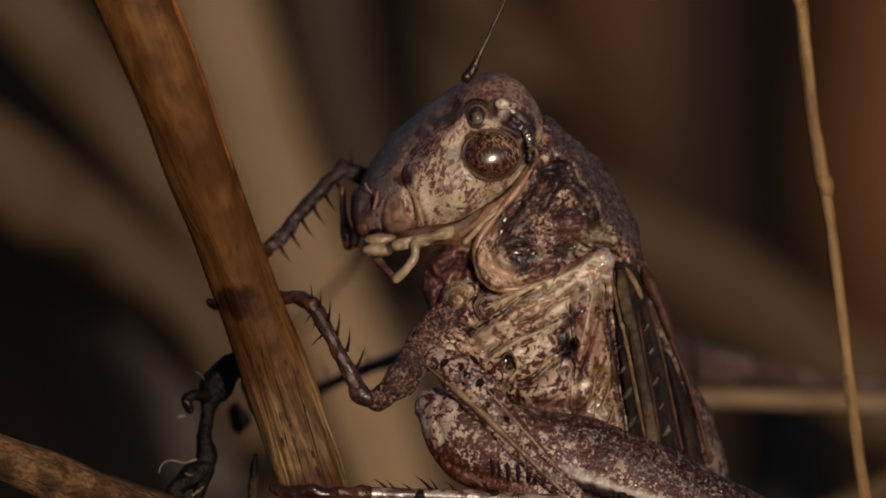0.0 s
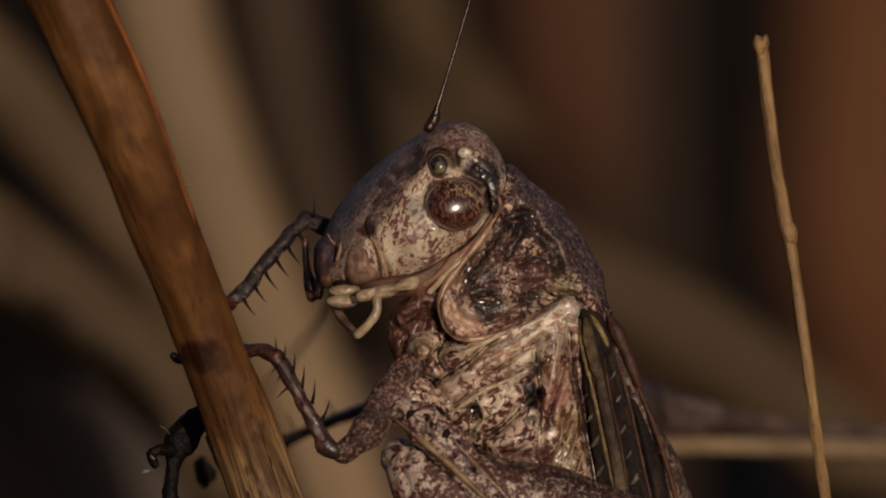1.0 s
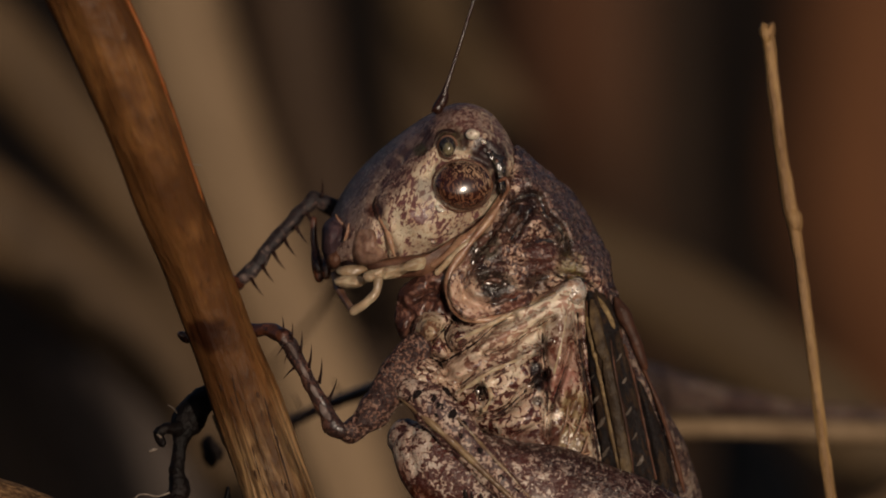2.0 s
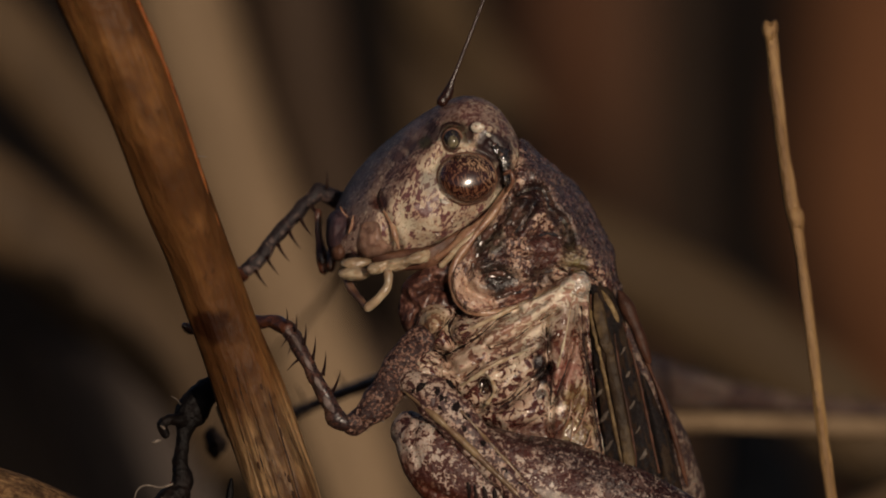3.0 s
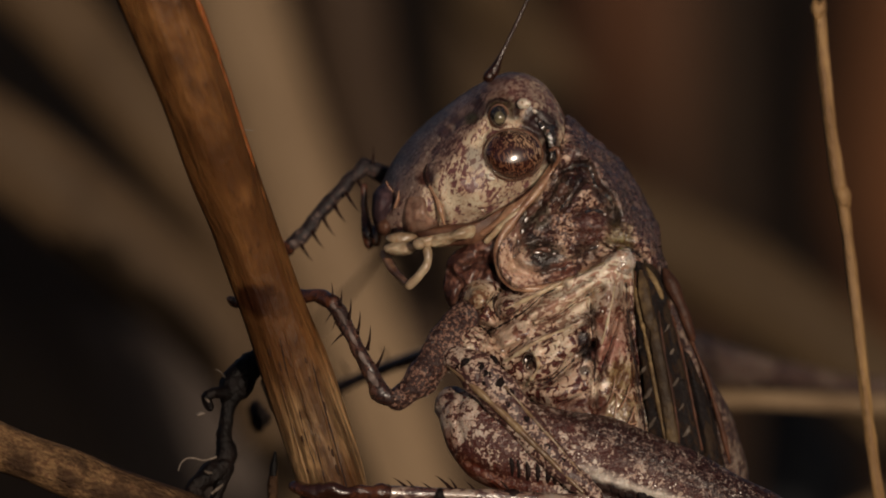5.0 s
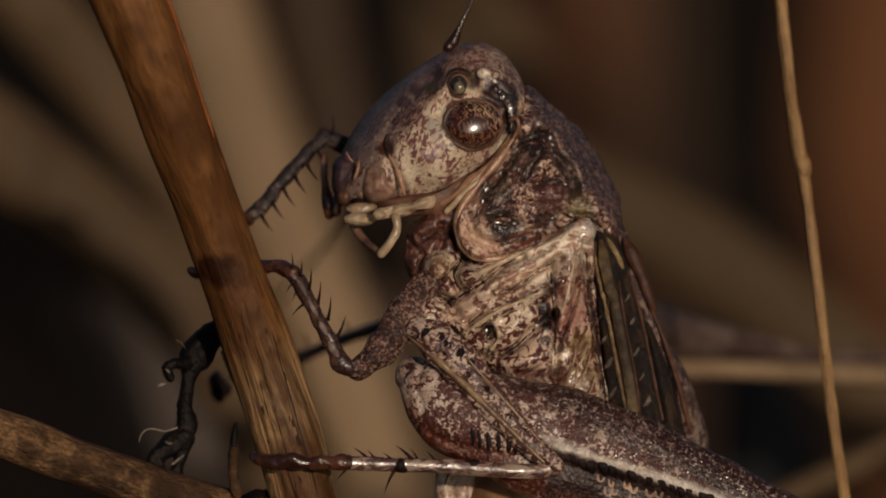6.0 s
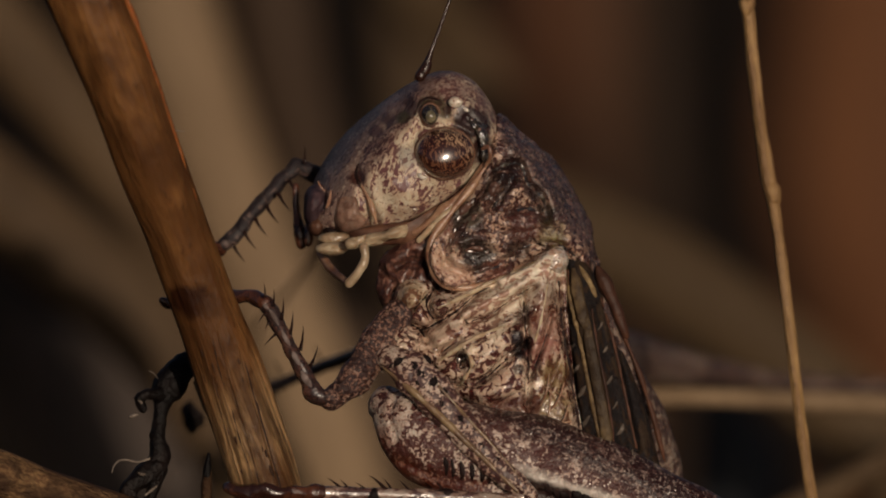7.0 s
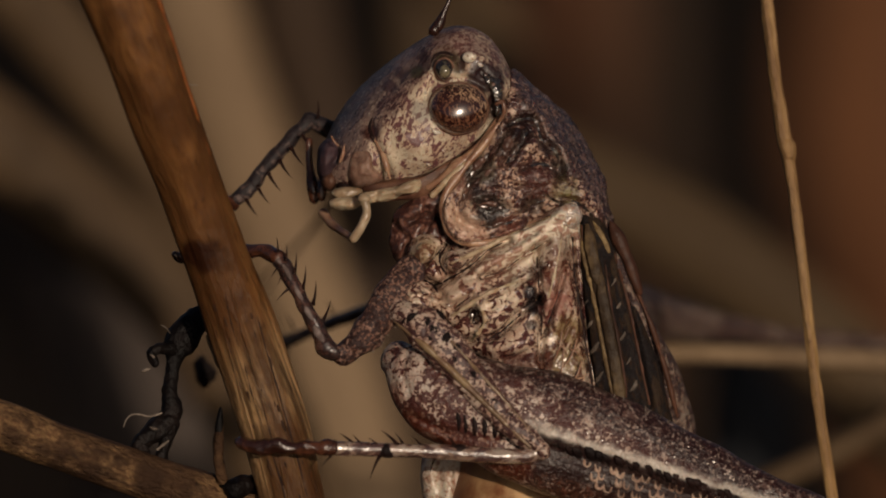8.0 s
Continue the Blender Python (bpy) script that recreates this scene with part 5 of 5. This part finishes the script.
for row in range(3):
    for k in range(14 - row):
        x = 1040 + k * 21 + row * 9 + 5 * math.sin(k * 3.7 + row)
        y = 822 + (x - 1040) * 0.285 + row * 17 + 3 * math.sin(k * 2.3 + row * 2)
        w = 5.5 + 1.5 * math.sin(k * 5.1 + row)
        hook = drape(femur_tree, [(x - w, y - 7), (x - w * 0.8, y + 4), (x + 1, y + 6), (x + w, y - 2)], 3.0, 0.0, n=4, thick=0.3, lump=0.03)
        if hook:
            part("chevron", hook, PALEMARK, femur, "cream hooked mark")
mid_mesh = tube([(708, 554, -0.2, 24, 20), (748, 578, -0.4, 36, 22), (804, 636, -0.5, 35, 22), (870, 715, -0.65, 27, 19), (925, 770, -0.75, 21, 17), (958, 797, -0.8, 16, 15)], sides=32, n=12, lump=0.07, per_mm=2.4)
mid_tree = tree_of(mid_mesh)
mid_femur = part("mid_femur", mid_mesh, LEG, cricket, "mottled slender middle thigh")
for x, y, u, v, r in ((722, 570, 738, 556, 10), (712, 572, 716, 566, 5), (752, 562, 756, 574, 6), (772, 552, 784, 566, 6), (764, 586, 772, 580, 9), (784, 602, 792, 592, 6.5), (760, 596, 764, 602, 4), (804, 612, 812, 620, 5), (800, 632, 806, 640, 4.5), (824, 636, 832, 644, 4), (836, 660, 842, 668, 4), (860, 676, 866, 684, 3.5), (872, 706, 878, 714, 3.5), (900, 730, 906, 738, 3)):
    part("pit", drape(mid_tree, [(x, y), ((x + u) / 2 + 1, (y + v) / 2), (u, v)], r, -0.002, n=4, thick=0.15, lump=0.04), PIT, mid_femur, "black pit")
part("ridge", tube([(700, 568, -0.3, 4), (742, 604, -0.6, 6), (800, 658, -0.74, 6), (862, 718, -0.88, 5), (938, 792, -0.95, 3)], n=8, sides=10, lump=0.03, per_mm=3), RIDGE, mid_femur, "tan smooth ridge")
part("ridge", drape(mid_tree, [(800, 606), (850, 662), (900, 718), (950, 778)], 3.0, 0.0, lump=0.04), RIDGE, mid_femur, "tan smooth ridge")
mid_tibia = part("mid_tibia", tube([(960, 800, -0.72, 14), (935, 807, -0.74, 14), (860, 806, -0.80, 13.5), (760, 800, -0.88, 12.5), (640, 796, -0.98, 12.5), (590, 794, -1.03, 13), (565, 793, -1.05, 11)], sides=20, n=8, lump=0.03, per_mm=3.0), SHIN, cricket, "glossy grey-brown middle shin with black spines")
part("mid_tarsus", tube([(590, 794, -1.03, 11), (574, 793, -1.05, 13), (556, 792, -1.04, 11.5), (538, 792, -1.03, 13.5), (516, 791, -1.0, 11.5), (494, 792, -0.97, 14), (470, 792, -0.92, 13.5), (448, 788, -0.8, 10), (430, 784, -0.6, 8), (418, 782, -0.4, 4)], n=8, sides=20, lump=0.10, per_mm=2.6, grain=0.02), FOOT, cricket, "reddish foot gripping the stem")
for x, up, a, s in ((628, 1, 128, 30), (640, 1, 118, 22), (670, 1, 130, 20), (705, 1, 125, 34), (715, 1, 112, 24), (745, 1, 120, 20), (806, 1, 120, 24), (600, 1, 115, 14), (672, 0, 238, 38), (772, 0, 240, 30), (868, 0, 240, 26), (585, 0, 220, 22)):
    spine(mid_tibia, x, 790 if up else 808, -1.0 + (x - 640) * 0.0008, a, s * 1.15, 12, 1.25 if up else 0.9)
for x in (682, 810):
    part("band", tube([(x - 6, 798, -0.98 + (x - 640) * 0.0008, 12.4), (x, 798, -0.98 + (x - 640) * 0.0008, 13.2), (x + 6, 799, -0.97 + (x - 640) * 0.0008, 12.4)], n=4, sides=16, lump=0.04, per_mm=4), MAROON_SHELL, mid_tibia, "dark band at a spine's root")
fore_femur = part("fore_femur", tube([(728, 480, 0.3, 26, 24), (708, 508, 0.15, 34, 28), (672, 562, 0.0, 32, 27), (635, 606, -0.15, 27, 23), (608, 628, -0.2, 20, 19)], sides=32, n=12, lump=0.08, per_mm=2.4), FORELEG, cricket, "mottled front thigh")
part("knee", puff([(590, 618), (606, 606), (625, 612), (628, 632), (612, 642), (594, 636)], -0.3, 0.22, 0.2, 2.2, n=5, rings=8, lump=0.08, per_mm=3), FORELEG, fore_femur)
shin_mesh = tube([(600, 630, -0.25, 14), (582, 620, -0.28, 18), (566, 592, -0.2, 15), (530, 525, 0.0, 13.5), (506, 480, 0.15, 14), (490, 456, 0.3, 14)], sides=20, n=10, lump=0.07, per_mm=2.5, grain=0.015)
shin_tree = tree_of(shin_mesh)
fore_tibia = part("fore_tibia", shin_mesh, SHIN_SPOT, cricket, "dark spiny front shin")
for line, r in (([(482, 452), (490, 458), (496, 466)], 4.5), ([(500, 470), (508, 482), (514, 494)], 4.5), ([(521, 506), (528, 520), (535, 532)], 4.5), ([(540, 544), (546, 556), (552, 566)], 5.0), ([(556, 580), (564, 594), (572, 604)], 7.0)):
    part("facet", drape(shin_tree, line, r, 0.0, n=4, thick=0.25, lump=0.03), FACET, fore_tibia, "pale grey facet between spines")
part("fore_tarsus", tube([(492, 456, 0.3, 14), (470, 446, 0.6, 13), (440, 444, 0.9, 13), (400, 448, 1.3, 11), (350, 455, 1.5, 8), (318, 458, 1.4, 6), (308, 450, 1.3, 4)], n=8, lump=0.06, per_mm=3.0), FOOT, cricket, "amber foot round the stem")
for x, y, a, s in ((491, 446, 84, 26), (505, 462, 76, 30), (520, 486, 74, 38), (535, 512, 72, 40), (553, 540, 72, 42), (570, 570, 58, 40), (510, 512, 215, 28), (493, 472, 225, 24), (498, 488, 240, 18)):
    spine(fore_tibia, x, y, 0.0, a, s, 10)

def bristles(rows, length, many, seed):
    """Short pale hairs standing off an edge: rows of (x, y, d, angle)."""
    rng = random.Random(seed)
    bm = bmesh.new()
    path = glide(rows, 12)
    for _ in range(many):
        x, y, d, a = path[rng.randrange(len(path))]
        a = radians(a + rng.uniform(-35, 35))
        s = length * rng.uniform(0.5, 1.1)
        x, y = x + rng.uniform(-5, 5), y + rng.uniform(-2, 6)
        tube([(x, y, d, 0.9), (x + s * 0.5 * math.cos(a), y - s * 0.5 * math.sin(a), d - 0.02, 0.7), (x + s * math.cos(a), y - s * math.sin(a), d - 0.03, 0.25)], sides=5, n=1, bm=bm, rounded=False)
    return bm


part("hairs", bristles([(900, 652, -0.2, 80), (1020, 682, -0.2, 75), (1140, 728, -0.1, 70), (1260, 800, 0.0, 62), (1340, 850, 0.1, 60)], 11, 70, 1), HAIR, femur, "sparse pale hairs")
part("hairs", bristles([(738, 500, -0.1, -30), (706, 560, -0.3, -35), (664, 612, -0.4, -40), (630, 640, -0.4, -60)], 6, 22, 2), HAIR, fore_femur, "sparse pale hairs")

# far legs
far_tibia = part("fore_tibia", tube([(408, 362, 2.7, 11), (430, 344, 2.7, 13), (470, 297, 2.8, 12), (515, 246, 3.0, 13), (548, 212, 3.2, 13)], sides=20, n=10, lump=0.05, per_mm=3.0, grain=0.02), SHADEDSHIN, cricket, "far front shin with pale beads and spines, shade put into its colour")
for k in range(6):
    spine(far_tibia, 434 + k * 20, 350 - k * 22.5, 2.65, -68, 38, 0, 1.2)
part("fore_femur", tube([(548, 212, 3.2, 13), (585, 230, 3.5, 17), (660, 258, 4.2, 18), (770, 320, 4.6, 20)], n=6), SHADEDSHIN, cricket)
spine(far_tibia, 562, 210, 3.0, 80, 34)
part("fore_tarsus", tube([(412, 362, 2.7, 12), (390, 352, 2.4, 10), (350, 350, 1.8, 9)], n=5), FOOT, cricket)
far_mid = part("mid_tibia", tube([(700, 535, 6.0, 15), (620, 560, 8.5, 12), (540, 590, 9.5, 11), (490, 612, 9.5, 11), (440, 650, 8.6, 10)], n=6, lump=0.05, per_mm=2), SHIN_SPOT, cricket, "dark far middle shin")
for x, y, a in ((590, 556, 110), (520, 582, 110), (510, 615, -100)):
    spine(far_mid, x, y, 9.0, a, 30)
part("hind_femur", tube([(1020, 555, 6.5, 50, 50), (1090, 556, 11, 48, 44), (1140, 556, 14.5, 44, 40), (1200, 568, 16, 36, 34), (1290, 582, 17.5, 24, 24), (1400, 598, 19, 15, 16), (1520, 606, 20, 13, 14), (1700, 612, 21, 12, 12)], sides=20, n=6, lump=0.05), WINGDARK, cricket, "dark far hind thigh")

# ---- withered shoot and bud beside the stem ----
shoot = thing("withered_shoot", "shrivelled dark side shoot curled beside the stem", "shoot")
part("stalk", tube([(430, 520, 2.2, 14), (375, 552, 1.9, 19), (340, 575, 1.6, 25), (318, 606, 1.4, 27), (308, 635, 1.3, 17), (303, 670, 1.25, 13), (299, 702, 1.2, 15), (302, 732, 1.2, 21), (286, 756, 1.1, 22), (258, 772, 0.9, 16), (246, 792, 0.8, 13), (256, 808, 0.7, 9)], sides=24, n=10, lump=0.07, per_mm=1.8, grain=0.03), SHRIVEL, shoot)
part("curl", tube([(318, 612, 1.3, 14), (296, 618, 1.1, 11), (276, 618, 0.9, 8), (269, 626, 0.85, 7), (274, 644, 0.8, 6)], n=6, lump=0.10, per_mm=3.0, grain=0.03), SHRIVEL, shoot)
part("curl", tube([(300, 748, 1.1, 17), (294, 778, 1.0, 12), (288, 802, 0.95, 12), (285, 822, 0.9, 10)], n=6, lump=0.11, per_mm=3.0, grain=0.03), SHRIVEL, shoot)
for row in ([(266, 628, 0.78, 3.0), (271, 633, 0.76, 2.5)], [(252, 657, 0.8, 3.0), (258, 655, 0.8, 4.0), (264, 654, 0.8, 2.5)], [(266, 757, 0.72, 2.5), (271, 760, 0.7, 3.0), (276, 760, 0.72, 2.0)], [(278, 796, 0.78, 2.5), (286, 790, 0.8, 2.5), (297, 781, 0.85, 2.0)]):
    part("shred", tube(row, n=3, sides=6, lump=0.02, per_mm=6.0), HAIR, shoot, "pale dry shred")
part("fibre", tube([(285, 732, 1.0, 2.2), (262, 738, 0.9, 2.2), (244, 734, 0.8, 1.8), (232, 735, 0.8, 1.6), (222, 744, 0.8, 1.3), (218, 756, 0.8, 1.0)], n=5, sides=6), HAIR, shoot, "pale fine fibre")
part("fibre", tube([(300, 590, 1.2, 1.2), (292, 580, 1.1, 1.2), (284, 576, 1.1, 0.8)], n=4, sides=6), HAIR, shoot)
part("crumb", puff([(345, 640), (362, 632), (378, 645), (384, 664), (366, 684), (352, 676), (346, 660)], 7.0, 0.3, 0.3, 2.0, n=6, rings=12, lump=0.18, per_mm=2.0, grain=0.06), SHRIVEL, shoot, "dark withered crumb")
part("sheath", tube([(366, 596, 1.6, 3), (374, 612, 1.5, 5), (383, 634, 1.4, 5), (390, 656, 1.3, 2.5)], n=5, sides=8, lump=0.04, per_mm=3.0), PALE, shoot, "pale dry sheath edge")
bud = thing("bud_scale", "upright pointed dry bud with a black tip", "bud")
part("scale", tube([(402, 872, 0.4, 12), (392, 850, 0.3, 10), (386, 815, 0.3, 10.5), (386, 780, 0.3, 9), (388, 755, 0.3, 6.5), (389, 740, 0.3, 3)], n=6, sides=16, lump=0.05, per_mm=2.5, grain=0.02), BARK, bud)
part("tip", tube([(387, 762, 0.27, 7.0), (388, 750, 0.27, 6.8), (389, 738, 0.27, 4.6), (390, 724, 0.27, 1.5)], n=5, lump=0.04, per_mm=2.5), SHRIVEL, bud)
part("base", tube([(452, 860, 0.7, 14), (428, 866, 0.5, 20), (408, 868, 0.3, 17), (396, 862, 0.3, 9)], n=6, sides=18, lump=0.12, per_mm=2.8, grain=0.04), SHRIVEL, bud, "black glossy bud base")
part("stem_hair", tube([(328, 149, -0.4, 1.3), (340, 150, -0.5, 1.1), (349, 151, -0.5, 0.6)], n=3, sides=5), HAIR, stem)


def motions():
    """The feelers and antennae: turns in degrees about the depth axis, in the animal's space."""
    chew = [(0.0, 676, 348, 13), (0.3, 632, 356, 8), (0.5, 664, 352, 8), (0.8, 645, 356, 18), (1.0, 672, 356, 14), (1.5, 652, 357, 24), (1.7, 664, 356, 24), (2.8, 652, 358, 20), (3.0, 672, 358, 16),
            (3.5, 672, 360, 16), (4.0, 670, 362, 14), (4.2, 668, 361, 13), (5.3, 660, 360, 10), (5.5, 682, 355, 6), (6.5, 668, 354, 6), (7.0, 668, 355, 7), (7.5, 658, 354, 6), (8.0, 645, 352, 0)]
    walk(palp, [(t, pose(*G(x, y, 0.02), 0, a, 0)) for t, x, y, a in chew])
    sway = [(0.0, 2.0), (0.5, 6.0), (1.0, -5.5), (1.5, -5.5), (2.8, -3.0), (3.5, 0.0), (4.2, -1.0), (5.3, 2.5), (5.5, -1.0), (6.0, 1.0), (6.5, 0.0), (7.0, -3.5), (7.5, 1.0), (8.0, 0.0)]
    walk(antenna, [(t, pose(*root, 0, a, 0)) for t, a in sway])
    drift = [(0.0, 0.13, 0.20), (0.5, 0.12, 0.13), (1.0, 0.09, 0.15), (1.5, 0.09, 0.12), (2.8, 0.0, 0.0), (4.2, 0.0, -0.02), (5.3, 0.05, 0.0), (6.5, 0.03, 0.0), (7.0, -0.02, 0.0), (8.0, 0.0, 0.0)]
    walk(straw, [(t, BASE @ Matrix.Translation((x * MM, 0, z * MM))) for t, x, z in drift])
    walk(far_antenna, [(t, pose(*far_root, 0, a * 0.4, 0)) for t, a in sway])


motions()
